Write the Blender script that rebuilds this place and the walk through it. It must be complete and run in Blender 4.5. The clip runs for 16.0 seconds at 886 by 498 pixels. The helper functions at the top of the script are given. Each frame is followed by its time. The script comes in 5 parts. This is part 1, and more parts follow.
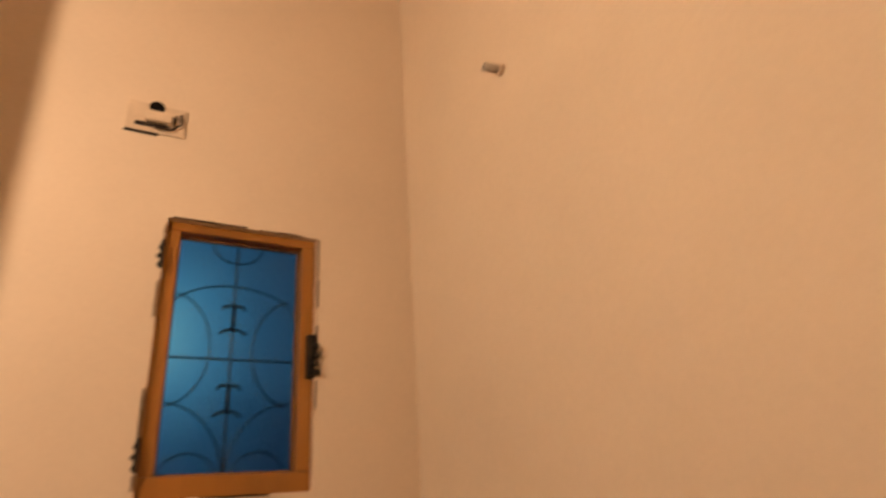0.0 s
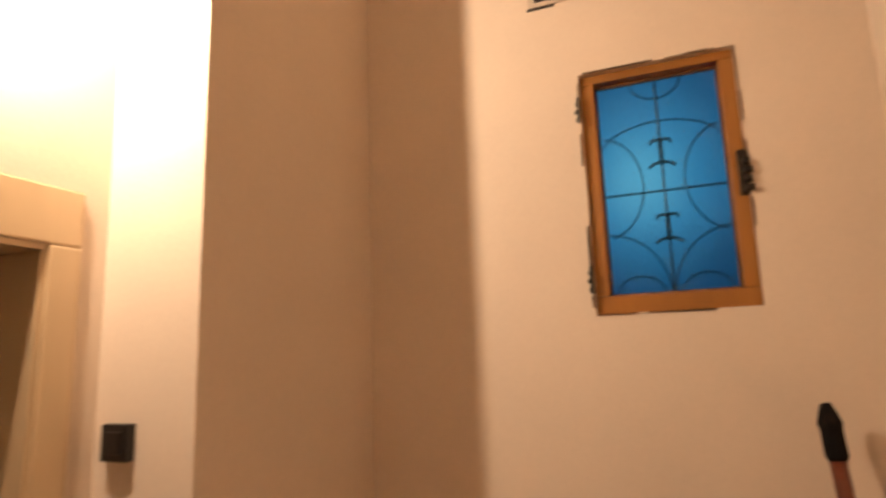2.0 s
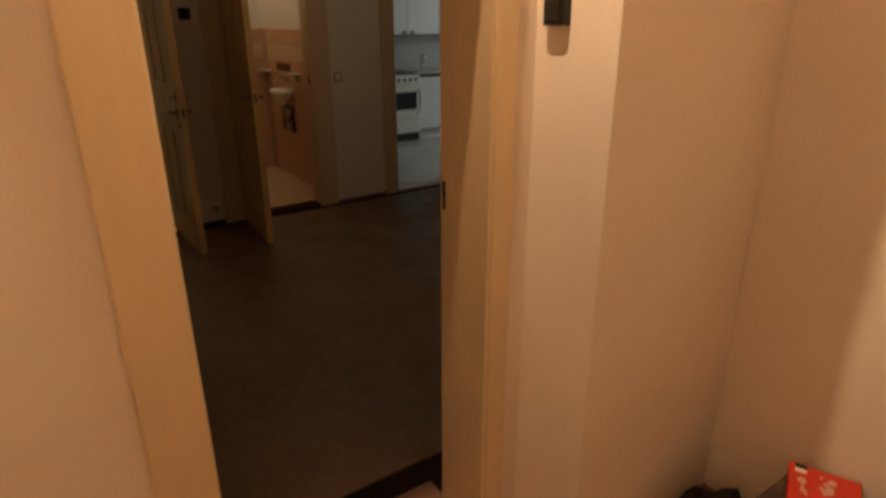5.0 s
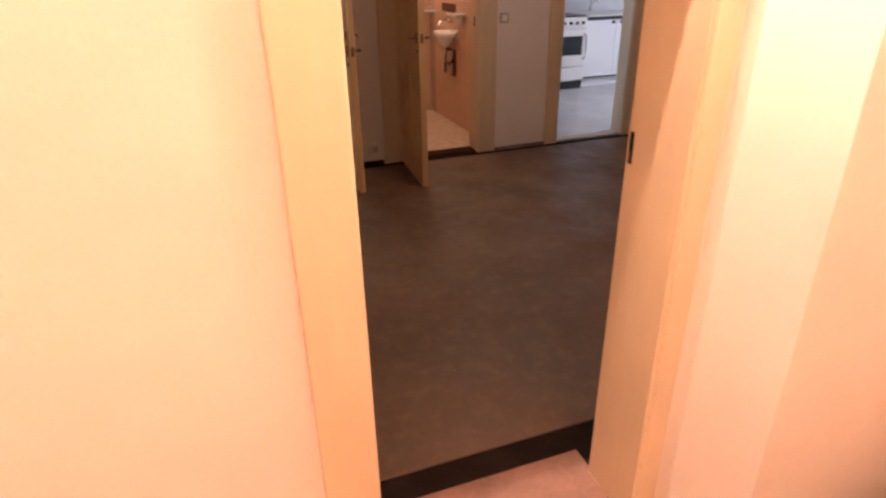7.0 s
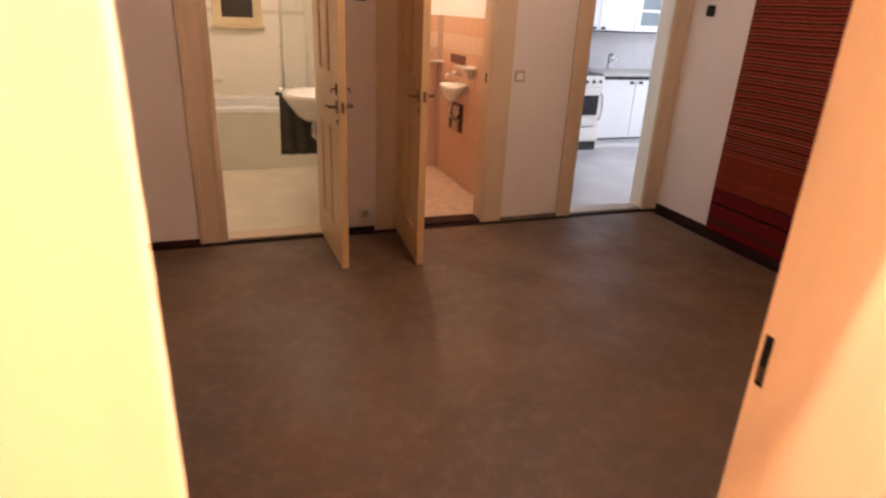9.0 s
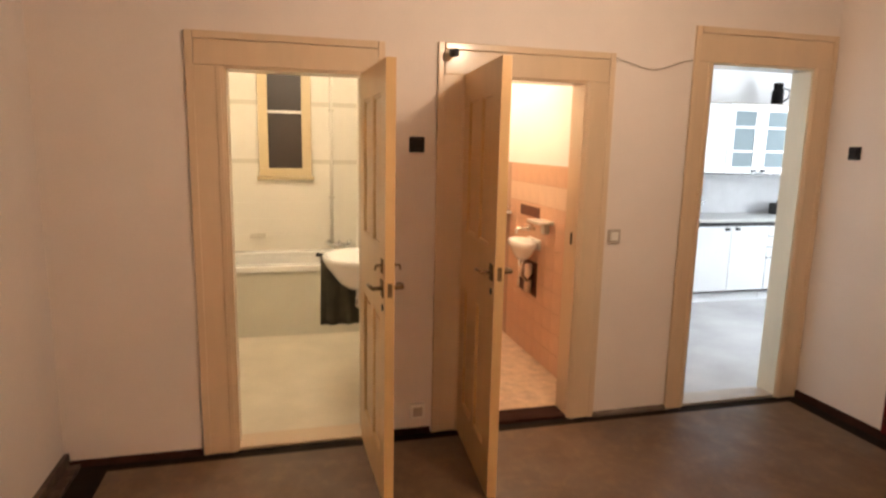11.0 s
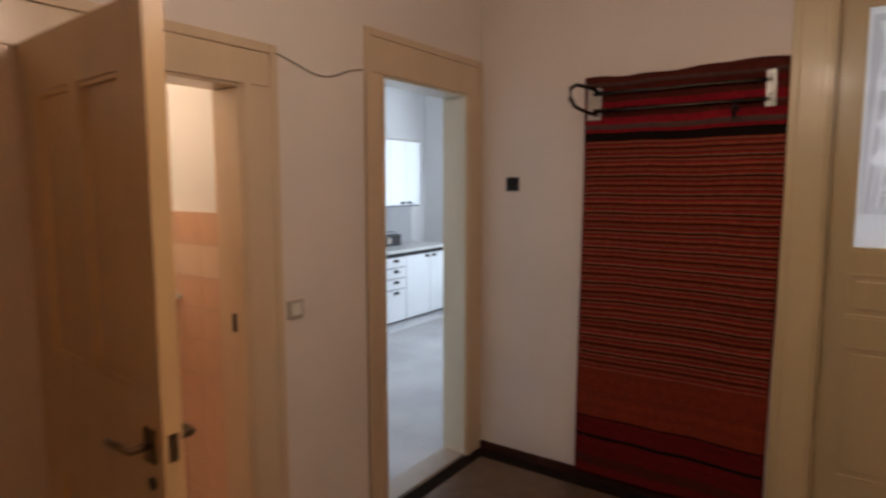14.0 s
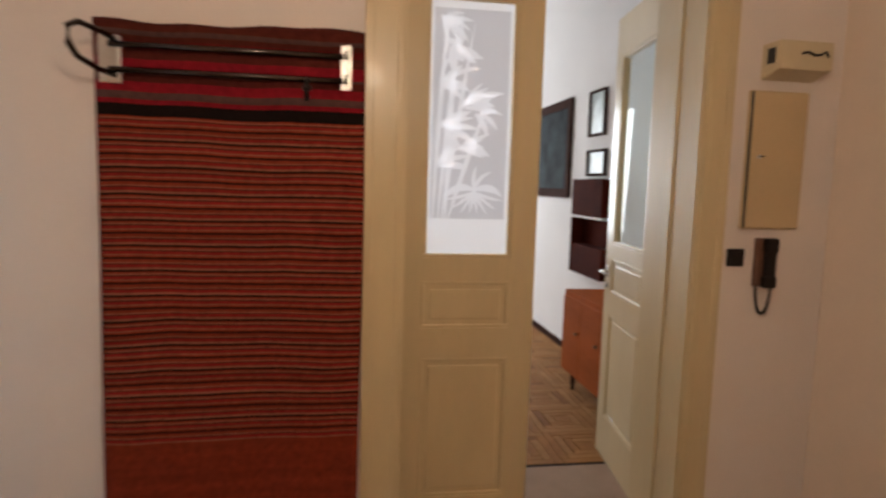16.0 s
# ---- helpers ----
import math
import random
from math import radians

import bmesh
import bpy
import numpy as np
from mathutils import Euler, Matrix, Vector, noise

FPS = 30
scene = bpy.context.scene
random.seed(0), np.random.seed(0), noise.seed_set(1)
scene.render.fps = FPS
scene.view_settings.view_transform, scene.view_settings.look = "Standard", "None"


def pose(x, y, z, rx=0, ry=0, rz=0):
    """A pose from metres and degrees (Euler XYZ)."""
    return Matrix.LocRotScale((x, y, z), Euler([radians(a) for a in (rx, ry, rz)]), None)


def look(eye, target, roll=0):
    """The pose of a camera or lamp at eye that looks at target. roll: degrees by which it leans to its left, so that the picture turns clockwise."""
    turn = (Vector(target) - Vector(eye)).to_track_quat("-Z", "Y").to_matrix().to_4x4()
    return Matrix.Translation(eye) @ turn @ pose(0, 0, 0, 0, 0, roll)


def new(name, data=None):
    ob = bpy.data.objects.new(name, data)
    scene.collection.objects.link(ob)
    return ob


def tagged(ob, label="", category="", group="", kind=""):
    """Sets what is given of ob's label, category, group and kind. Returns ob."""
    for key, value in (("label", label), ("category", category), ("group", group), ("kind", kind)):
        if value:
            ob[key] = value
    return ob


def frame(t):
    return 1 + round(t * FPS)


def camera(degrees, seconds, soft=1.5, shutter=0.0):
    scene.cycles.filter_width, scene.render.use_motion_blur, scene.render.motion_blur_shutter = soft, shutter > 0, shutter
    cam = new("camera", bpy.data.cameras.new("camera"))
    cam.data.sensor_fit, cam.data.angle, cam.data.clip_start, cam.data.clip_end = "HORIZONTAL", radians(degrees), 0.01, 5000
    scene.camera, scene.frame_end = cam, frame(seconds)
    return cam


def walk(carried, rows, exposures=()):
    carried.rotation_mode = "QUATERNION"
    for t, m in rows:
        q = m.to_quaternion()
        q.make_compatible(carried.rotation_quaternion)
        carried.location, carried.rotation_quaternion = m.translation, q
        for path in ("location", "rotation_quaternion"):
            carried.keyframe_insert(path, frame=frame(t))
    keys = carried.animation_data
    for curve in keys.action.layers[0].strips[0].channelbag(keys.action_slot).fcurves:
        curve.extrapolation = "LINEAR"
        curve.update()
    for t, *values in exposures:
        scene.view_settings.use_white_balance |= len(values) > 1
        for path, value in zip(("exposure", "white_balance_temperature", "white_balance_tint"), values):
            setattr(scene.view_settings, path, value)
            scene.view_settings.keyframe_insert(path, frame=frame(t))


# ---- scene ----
cam = camera(72.8, 16.0, soft=2.4, shutter=0.5)
PATH = [
    (0, (-3.458, -4.553, 1.78), (-1.867, -5.495, 2.542), -3.8),
    (0.5, (-3.486, -4.671, 1.778), (-1.643, -5.16, 2.382), -3.0),
    (1, (-3.435, -4.782, 1.739), (-1.486, -4.787, 2.187), -2.5),
    (1.5, (-3.458, -4.83, 1.708), (-1.538, -4.457, 2.129), -2.2),
    (2, (-3.539, -4.86, 1.723), (-1.709, -4.132, 2.072), -2.0),
    (2.5, (-3.57, -4.85, 1.674), (-1.854, -3.851, 1.912), -2.4),
    (2.7, (-3.589, -4.832, 1.661), (-1.921, -3.738, 1.8), -2.0),
    (3, (-3.6, -4.838, 1.642), (-2.053, -3.573, 1.578), -1.8),
    (3.5, (-3.642, -4.913, 1.598), (-2.297, -3.476, 1.241), -1.6),
    (4, (-3.645, -4.897, 1.572), (-2.412, -3.390, 1.116), -0.8),
    (4.5, (-3.664, -4.884, 1.549), (-2.500, -3.349, 1.013), -0.5),
    (5, (-3.714, -4.889, 1.559), (-2.653, -3.351, 0.846), -0.2),
    (5.2, (-3.729, -4.911, 1.538), (-2.728, -3.369, 0.751), -0.6),
    (7.5, (-3.729, -4.647, 1.521), (-3.147, -2.936, 0.664), -0.1),
    (8, (-3.622, -4.498, 1.522), (-3.018, -2.776, 0.706), 0.8),
    (8.5, (-3.559, -4.298, 1.542), (-2.901, -2.581, 0.755), 2.3),
    (9, (-3.483, -4.088, 1.547), (-2.836, -2.349, 0.802), 2.6),
    (9.5, (-3.399, -3.84, 1.539), (-2.831, -2.045, 0.866), 2.2),
    (9.7, (-3.375, -3.732, 1.548), (-2.842, -1.913, 0.909), 2.1),
    (11.8, (-3.145, -2.765, 1.613), (-2.65, -0.84, 1.39), 0.8),
    (12, (-3.12, -2.679, 1.614), (-2.56, -0.771, 1.399), 0.6),
    (12.5, (-3.13, -2.377, 1.609), (-2.29, -0.575, 1.393), 0.7),
    (13, (-3.159, -2.114, 1.604), (-1.994, -0.503, 1.392), 0.7),
    (13.5, (-3.121, -1.961, 1.581), (-1.718, -0.549, 1.39), 0.3),
    (14, (-3.042, -1.856, 1.601), (-1.411, -0.718, 1.39), -0.0),
    (14.5, (-2.854, -1.784, 1.648), (-1.041, -0.982, 1.387), 0.6),
    (15, (-2.701, -1.607, 1.64), (-0.752, -1.248, 1.37), 1.1),
    (15.5, (-2.532, -1.535, 1.622), (-0.547, -1.508, 1.377), 1.4),
    (16, (-2.292, -1.517, 1.614), (-0.327, -1.824, 1.402), 1.6),
]
walk(cam, [(t, look(eye, target, roll)) for t, eye, target, roll in PATH], [(0, -2.55, 8200, 11), (0.5, -2.50, 7800, 11), (1.0, -2.15, 7300, 8), (2.0, -2.20, 6950, 6), (3.0, -2.45, 7100, 6), (4.0, -2.70, 7900, 5), (4.6, -2.00, 7700, 3), (5.2, -1.75, 7500, 3), (7.3, 0.55, 6150, 27), (8.5, 0.78, 6150, 25), (9.0, 0.92, 6350, 21), (9.7, 1.30, 6450, 8), (12.0, 1.13, 6350, 10), (12.5, 1.05, 6300, 10), (13.0, 0.65, 6300, 10), (13.5, 0.45, 6150, 10), (14.0, 0.25, 5900, 10), (14.5, 0.05, 5900, 10), (15.0, 1.08, 5950, 9), (15.5, 1.32, 6050, 9), (16.0, 0.92, 6150, 9)])

# ---- world, sun and lamps ----
world = bpy.data.worlds.new("sky")
scene.world = world
world.use_nodes = True
wn = world.node_tree.nodes
sky = wn.new("ShaderNodeTexSky")
sky.sky_type = "NISHITA"
sky.sun_disc = False
sky.sun_elevation, sky.sun_rotation = radians(48), radians(250)
world.node_tree.links.new(sky.outputs[0], wn["Background"].inputs[0])
wn["Background"].inputs[1].default_value = 0.1
sun = new("sun", bpy.data.lights.new("sun", "SUN"))
sun.data.energy, sun.data.angle, sun.data.color = 2.5, radians(0.5), (1, 0.95, 0.88)
sun.matrix_world = look((0, 0, 12), (7, -3.0, 0))

WARM = (1.0, 0.77, 0.59)
SOFT_WARM = (1.0, 0.74, 0.53)


def bulb(name, place, watts, colour, radius=0.05):
    lamp = new(name, bpy.data.lights.new(name, "POINT"))
    lamp.data.energy, lamp.data.color, lamp.data.shadow_soft_size = watts, colour, radius
    lamp.location = place
    return lamp


def window_light(name, place, target, w, h, watts, colour):
    lamp = new(name, bpy.data.lights.new(name, "AREA"))
    lamp.data.shape, lamp.data.size, lamp.data.size_y = "RECTANGLE", w, h
    lamp.data.energy, lamp.data.color = watts, colour
    lamp.matrix_world = look(place, target)
    return lamp


bulb("closet_bulb", (-2.98, -3.845, 2.55), 235, WARM, 0.012)
bulb("chandelier_bulb", (-1.97, -1.62, 2.33), 15.5, SOFT_WARM, 0.05)
bulb("chandelier_bulb", (-2.10, -1.36, 2.42), 1.8, SOFT_WARM, 0.05)
bulb("bath_bulb", (-3.1, 1.0, 2.62), 19.5, (1.0, 0.8, 0.58), 0.08)
bulb("toilet_bulb", (-1.95, 1.25, 2.5), 17, (1.0, 0.7, 0.45), 0.06)
window_light("kitchen_daylight", (3.22, 0.95, 1.75), (0, 1.1, 1.0), 1.3, 1.5, 45, (0.86, 0.93, 1.0))
window_light("living_daylight", (7.1, -2.4, 1.9), (0, -2.2, 1.1), 1.3, 1.9, 30, (1.0, 0.98, 0.95))
window_light("living_daylight_two", (7.1, -0.7, 1.9), (0, -1.9, 1.1), 1.2, 1.9, 24, (1.0, 0.98, 0.95))


# ---- materials ----
def make(name, colour, rough=0.6, metal=0.0, scale=6.0, vary=0.08, grain=60.0, bump=0.05, coat=0.0, stretch=(1, 1, 1), spec=0.5, dirt=None):
    """A painted or natural surface: broad and fine variation of colour and a fine relief."""
    m = bpy.data.materials.new(name)
    m.use_nodes = True
    nt = m.node_tree
    n, ln = nt.nodes, nt.links
    b = n["Principled BSDF"]
    b.inputs["Roughness"].default_value, b.inputs["Metallic"].default_value = rough, metal
    b.inputs["Coat Weight"].default_value = coat
    b.inputs["Specular IOR Level"].default_value = spec
    tc, mp = n.new("ShaderNodeTexCoord"), n.new("ShaderNodeMapping")
    mp.inputs["Scale"].default_value = stretch
    ln.new(tc.outputs["Object"], mp.inputs[0])
    big, small = n.new("ShaderNodeTexNoise"), n.new("ShaderNodeTexNoise")
    big.inputs["Scale"].default_value, small.inputs["Scale"].default_value = scale, grain
    big.inputs["Detail"].default_value, small.inputs["Detail"].default_value = 5, 3
    for t in (big, small):
        ln.new(mp.outputs[0], t.inputs["Vector"])
    mixv = n.new("ShaderNodeMath")
    mixv.operation = "MULTIPLY_ADD"
    ln.new(small.outputs[0], mixv.inputs[0])
    mixv.inputs[1].default_value = 0.35
    ln.new(big.outputs[0], mixv.inputs[2])
    rng = n.new("ShaderNodeMapRange")
    rng.inputs["From Min"].default_value, rng.inputs["From Max"].default_value = 0.4, 0.95
    ln.new(mixv.outputs[0], rng.inputs[0])
    mix = n.new("ShaderNodeMix")
    mix.data_type = "RGBA"
    lo = [max(0, c * (1 - vary)) for c in colour]
    hi = [min(1, c * (1 + vary)) for c in colour]
    if dirt:
        lo = dirt
    mix.inputs["A"].default_value, mix.inputs["B"].default_value = (*lo, 1), (*hi, 1)
    ln.new(rng.outputs[0], mix.inputs["Factor"])
    ln.new(mix.outputs["Result"], b.inputs["Base Color"])
    if bump:
        bp = n.new("ShaderNodeBump")
        bp.inputs["Strength"].default_value, bp.inputs["Distance"].default_value = bump, 0.02
        ln.new(mixv.outputs[0], bp.inputs["Height"])
        ln.new(bp.outputs[0], b.inputs["Normal"])
    return m


def glowing(name, colour, strength):
    m = bpy.data.materials.new(name)
    m.use_nodes = True
    b = m.node_tree.nodes["Principled BSDF"]
    b.inputs["Base Color"].default_value = (*colour, 1)
    b.inputs["Emission Color"].default_value = (*colour, 1)
    b.inputs["Emission Strength"].default_value = strength
    return m


def clear_glass(name, colour=(1, 1, 1), rough=0.0, gloss=0.08):
    """Thin pane: see-through with a mirror's gloss at its surface."""
    m = bpy.data.materials.new(name)
    m.use_nodes = True
    n, ln = m.node_tree.nodes, m.node_tree.links
    out = n["Material Output"]
    n.remove(n["Principled BSDF"])
    t, g, mx = n.new("ShaderNodeBsdfTransparent"), n.new("ShaderNodeBsdfGlossy"), n.new("ShaderNodeMixShader")
    t.inputs[0].default_value = (*colour, 1)
    g.inputs["Roughness"].default_value = rough
    mx.inputs[0].default_value = gloss
    ln.new(t.outputs[0], mx.inputs[1])
    ln.new(g.outputs[0], mx.inputs[2])
    ln.new(mx.outputs[0], out.inputs[0])
    return m


def frosted(name, colour, clear=0.3, milky=0.22):
    """Etched glass: light comes through scattered."""
    m = bpy.data.materials.new(name)
    m.use_nodes = True
    n, ln = m.node_tree.nodes, m.node_tree.links
    out = n["Material Output"]
    n.remove(n["Principled BSDF"])
    tl, tr, df, m1, m2 = n.new("ShaderNodeBsdfTranslucent"), n.new("ShaderNodeBsdfTransparent"), n.new("ShaderNodeBsdfDiffuse"), n.new("ShaderNodeMixShader"), n.new("ShaderNodeMixShader")
    for s in (tl, tr, df):
        s.inputs[0].default_value = (*colour, 1)
    m1.inputs[0].default_value, m2.inputs[0].default_value = milky, clear
    ln.new(tl.outputs[0], m1.inputs[1])
    ln.new(df.outputs[0], m1.inputs[2])
    ln.new(m1.outputs[0], m2.inputs[1])
    ln.new(tr.outputs[0], m2.inputs[2])
    ln.new(m2.outputs[0], out.inputs[0])
    return m


def striped_rug(name):
    """Woven stripes across the rug, set out along its height."""
    m = bpy.data.materials.new(name)
    m.use_nodes = True
    n, ln = m.node_tree.nodes, m.node_tree.links
    b = n["Principled BSDF"]
    b.inputs["Roughness"].default_value = 0.95
    b.inputs["Specular IOR Level"].default_value = 0.1
    tc, sep = n.new("ShaderNodeTexCoord"), n.new("ShaderNodeSeparateXYZ")
    ln.new(tc.outputs["Object"], sep.inputs[0])
    wob = n.new("ShaderNodeTexNoise")
    wob.inputs["Scale"].default_value = 2.2
    ln.new(tc.outputs["Object"], wob.inputs["Vector"])
    zz = n.new("ShaderNodeMath")
    zz.operation = "MULTIPLY_ADD"
    ln.new(wob.outputs[0], zz.inputs[0])
    zz.inputs[1].default_value = 0.03
    ln.new(sep.outputs["Z"], zz.inputs[2])
    # fine stripes of the field
    fine = n.new("ShaderNodeMath")
    fine.operation = "MULTIPLY"
    fine.inputs[1].default_value = 1 / 0.092
    ln.new(zz.outputs[0], fine.inputs[0])
    frac = n.new("ShaderNodeMath")
    frac.operation = "FRACT"
    ln.new(fine.outputs[0], frac.inputs[0])
    cr = n.new("ShaderNodeValToRGB")
    cr.color_ramp.interpolation = "CONSTANT"
    RED, BLACK, OLIVE, RUST, DARK = (0.225, 0.019, 0.016, 1), (0.010, 0.006, 0.005, 1), (0.25, 0.09, 0.05, 1), (0.20, 0.031, 0.014, 1), (0.085, 0.017, 0.012, 1)
    fine_stops = [(0, BLACK), (0.075, OLIVE), (0.165, RED), (0.29, DARK), (0.335, OLIVE), (0.385, RUST), (0.49, DARK), (0.52, BLACK), (0.575, RUST), (0.65, OLIVE), (0.70, RED), (0.82, DARK), (0.87, OLIVE), (0.925, RUST)]
    el = cr.color_ramp.elements
    el[0].position, el[0].color = fine_stops[0]
    el[1].position, el[1].color = fine_stops[1]
    for p, c in fine_stops[2:]:
        el.new(p).color = c
    ln.new(frac.outputs[0], cr.inputs[0])
    # broad bands at both ends
    band = n.new("ShaderNodeMapRange")
    band.inputs["From Min"].default_value, band.inputs["From Max"].default_value = 0.0, 2.2
    ln.new(zz.outputs[0], band.inputs[0])
    br = n.new("ShaderNodeValToRGB")
    br.color_ramp.interpolation = "CONSTANT"
    CRIM, GREY, DEEP = (0.22, 0.010, 0.018, 1), (0.085, 0.045, 0.038, 1), (0.13, 0.010, 0.010, 1)
    FIELD = (0, 0, 0, 0)
    ends = [(0, DEEP), (0.12, DARK), (0.17, DEEP), (0.26, BLACK), (0.28, DEEP), (0.37, BLACK), (0.385, RUST), (0.65, FIELD), (1.835, BLACK), (1.875, CRIM), (1.895, GREY), (1.92, CRIM), (1.955, DARK), (1.985, GREY), (1.993, CRIM), (2.03, DARK), (2.07, DEEP), (2.09, DARK), (2.11, GREY), (2.125, DARK)]
    el = br.color_ramp.elements
    el[0].position, el[0].color = 0, ends[0][1]
    el[1].position, el[1].color = ends[1][0] / 2.2, ends[1][1]
    for p, c in ends[2:]:
        el.new(p / 2.2).color = c
    ln.new(band.outputs[0], br.inputs[0])
    mix = n.new("ShaderNodeMix")
    mix.data_type = "RGBA"
    ln.new(br.outputs["Alpha"], mix.inputs["Factor"])
    ln.new(cr.outputs[0], mix.inputs["A"])
    ln.new(br.outputs[0], mix.inputs["B"])
    wear = n.new("ShaderNodeTexNoise")
    wear.inputs["Scale"].default_value, wear.inputs["Detail"].default_value = 45, 6
    ln.new(tc.outputs["Object"], wear.inputs["Vector"])
    hsv = n.new("ShaderNodeHueSaturation")
    wr = n.new("ShaderNodeMapRange")
    wr.inputs["To Min"].default_value, wr.inputs["To Max"].default_value = 0.55, 1.45
    ln.new(wear.outputs[0], wr.inputs[0])
    ln.new(wr.outputs[0], hsv.inputs["Value"])
    group = n.new("ShaderNodeTexNoise")
    group.noise_dimensions = "1D"
    group.inputs["Scale"].default_value, group.inputs["Detail"].default_value = 16, 3
    ln.new(zz.outputs[0], group.inputs["W"])
    gr = n.new("ShaderNodeMapRange")
    gr.inputs["From Min"].default_value, gr.inputs["From Max"].default_value = 0.3, 0.7
    gr.inputs["To Min"].default_value, gr.inputs["To Max"].default_value = 0.84, 1.1
    ln.new(group.outputs[0], gr.inputs[0])
    shade = n.new("ShaderNodeMix")
    shade.data_type, shade.blend_type = "RGBA", "MULTIPLY"
    shade.inputs["Factor"].default_value = 1.0
    ln.new(mix.outputs["Result"], shade.inputs["A"])
    ln.new(gr.outputs[0], shade.inputs["B"])
    ln.new(shade.outputs["Result"], hsv.inputs["Color"])
    ln.new(hsv.outputs[0], b.inputs["Base Color"])
    rib = n.new("ShaderNodeTexWave")
    rib.bands_direction = "Z"
    rib.inputs["Scale"].default_value, rib.inputs["Distortion"].default_value = 60, 1.5
    ln.new(tc.outputs["Object"], rib.inputs["Vector"])
    bp = n.new("ShaderNodeBump")
    bp.inputs["Strength"].default_value, bp.inputs["Distance"].default_value = 0.4, 0.004
    ln.new(rib.outputs[0], bp.inputs["Height"])
    ln.new(bp.outputs[0], b.inputs["Normal"])
    return m


PLASTER = make("plaster", (0.745, 0.67, 0.615), 0.9, scale=2.5, vary=0.05, grain=90, bump=0.12)
PLASTER_WARM = make("plaster_warm", (0.78, 0.655, 0.54), 0.9, scale=2.2, vary=0.06, grain=80, bump=0.09)
PLASTER_WHITE = make("plaster_white", (0.82, 0.81, 0.80), 0.9, scale=2, vary=0.03, grain=80, bump=0.08)
CREAM = make("cream_paint", (0.60, 0.485, 0.285), 0.32, scale=4, vary=0.07, grain=35, bump=0.05, coat=0.2, stretch=(1, 1, 0.25))
CREAM_DARK = make("aged_cream_paint", (0.64, 0.487, 0.328), 0.35, scale=5, vary=0.065, grain=30, bump=0.06, coat=0.45, stretch=(1, 1, 0.2))
CREAM_DARK.node_tree.nodes["Principled BSDF"].inputs["Coat Roughness"].default_value = 0.16
STORE_CREAM = make("yellowed_store_frame_paint", (0.64, 0.475, 0.295), 0.4, scale=4, vary=0.1, grain=30, bump=0.06, coat=0.2, stretch=(1, 1, 0.2))
LEAF_PAINT = make("yellowed_door_paint", (0.59, 0.382, 0.178), 0.35, scale=3, vary=0.11, grain=25, bump=0.05, coat=0.15, stretch=(1, 1, 0.18))
# kitchen door lining: cream made paler for the daylight falling on it
DAYLIT_PAINT = make("daylit_door_lining", (0.70, 0.65, 0.51), 0.32, scale=4, vary=0.07, grain=35, bump=0.04, coat=0.2, stretch=(1, 1, 0.25))
WHITE_PAINT = make("white_paint", (0.80, 0.79, 0.74), 0.35, scale=4, vary=0.04, bump=0.03)
LINO = make("brown_linoleum", (0.122, 0.068, 0.034), 0.38, scale=1.3, vary=0.28, grain=70, bump=0.015, dirt=(0.095, 0.06, 0.041))
def scuffed(m, light, amount):
    """Adds pale scuffs and uneven gloss to a floor material."""
    n, ln = m.node_tree.nodes, m.node_tree.links
    bs = n["Principled BSDF"]
    src = bs.inputs["Base Color"].links[0].from_socket
    tc, t, t2, cr = n.new("ShaderNodeTexCoord"), n.new("ShaderNodeTexNoise"), n.new("ShaderNodeTexNoise"), n.new("ShaderNodeValToRGB")
    t.inputs["Scale"].default_value, t.inputs["Detail"].default_value, t.inputs["Roughness"].default_value = 11, 9, 0.72
    t2.inputs["Scale"].default_value, t2.inputs["Detail"].default_value = 3, 6
    cr.color_ramp.elements[0].position, cr.color_ramp.elements[1].position = 0.47, 0.72
    mx = n.new("ShaderNodeMix")
    mx.data_type = "RGBA"
    mul = n.new("ShaderNodeMath")
    mul.operation, mul.inputs[1].default_value = "MULTIPLY", amount
    for q in (t, t2):
        ln.new(tc.outputs["Object"], q.inputs["Vector"])
    ln.new(t.outputs[0], cr.inputs[0])
    ln.new(cr.outputs[0], mul.inputs[0])
    ln.new(mul.outputs[0], mx.inputs["Factor"])
    ln.new(src, mx.inputs["A"])
    mx.inputs["B"].default_value = (*light, 1)
    ln.new(mx.outputs["Result"], bs.inputs["Base Color"])
    rr = n.new("ShaderNodeMapRange")
    rr.inputs["From Min"].default_value, rr.inputs["From Max"].default_value = 0.3, 0.7
    rr.inputs["To Min"].default_value, rr.inputs["To Max"].default_value = 0.36, 0.66
    ln.new(t2.outputs[0], rr.inputs[0])
    ln.new(rr.outputs[0], bs.inputs["Roughness"])


scuffed(LINO, (0.19, 0.113, 0.060), 0.85)
DARK_FLOOR = make("dark_floor_edge", (0.017, 0.011, 0.008), 0.85, scale=9, vary=0.4, grain=70, bump=0.08, spec=0.1)
RED_BOARD = make("red_brown_board", (0.05, 0.026, 0.018), 0.8, scale=8, vary=0.45, grain=40, bump=0.1, stretch=(1, 0.2, 1))
scuffed(RED_BOARD, (0.22, 0.135, 0.09), 0.8)
COVE = make("glossy_floor_edge", (0.16, 0.125, 0.10), 0.22, scale=7, vary=0.3, grain=50, bump=0.05)
BATH_WALL = make("bath_tile", (0.80, 0.76, 0.66), 0.3, scale=3, vary=0.03, bump=0.02)
BATH_FLOOR = make("bath_floor", (0.62, 0.55, 0.43), 0.4, scale=4, vary=0.1, bump=0.03)
BATH_BAND = make("bath_band_tile", (0.64, 0.60, 0.49), 0.3, scale=4, vary=0.06, bump=0.02)
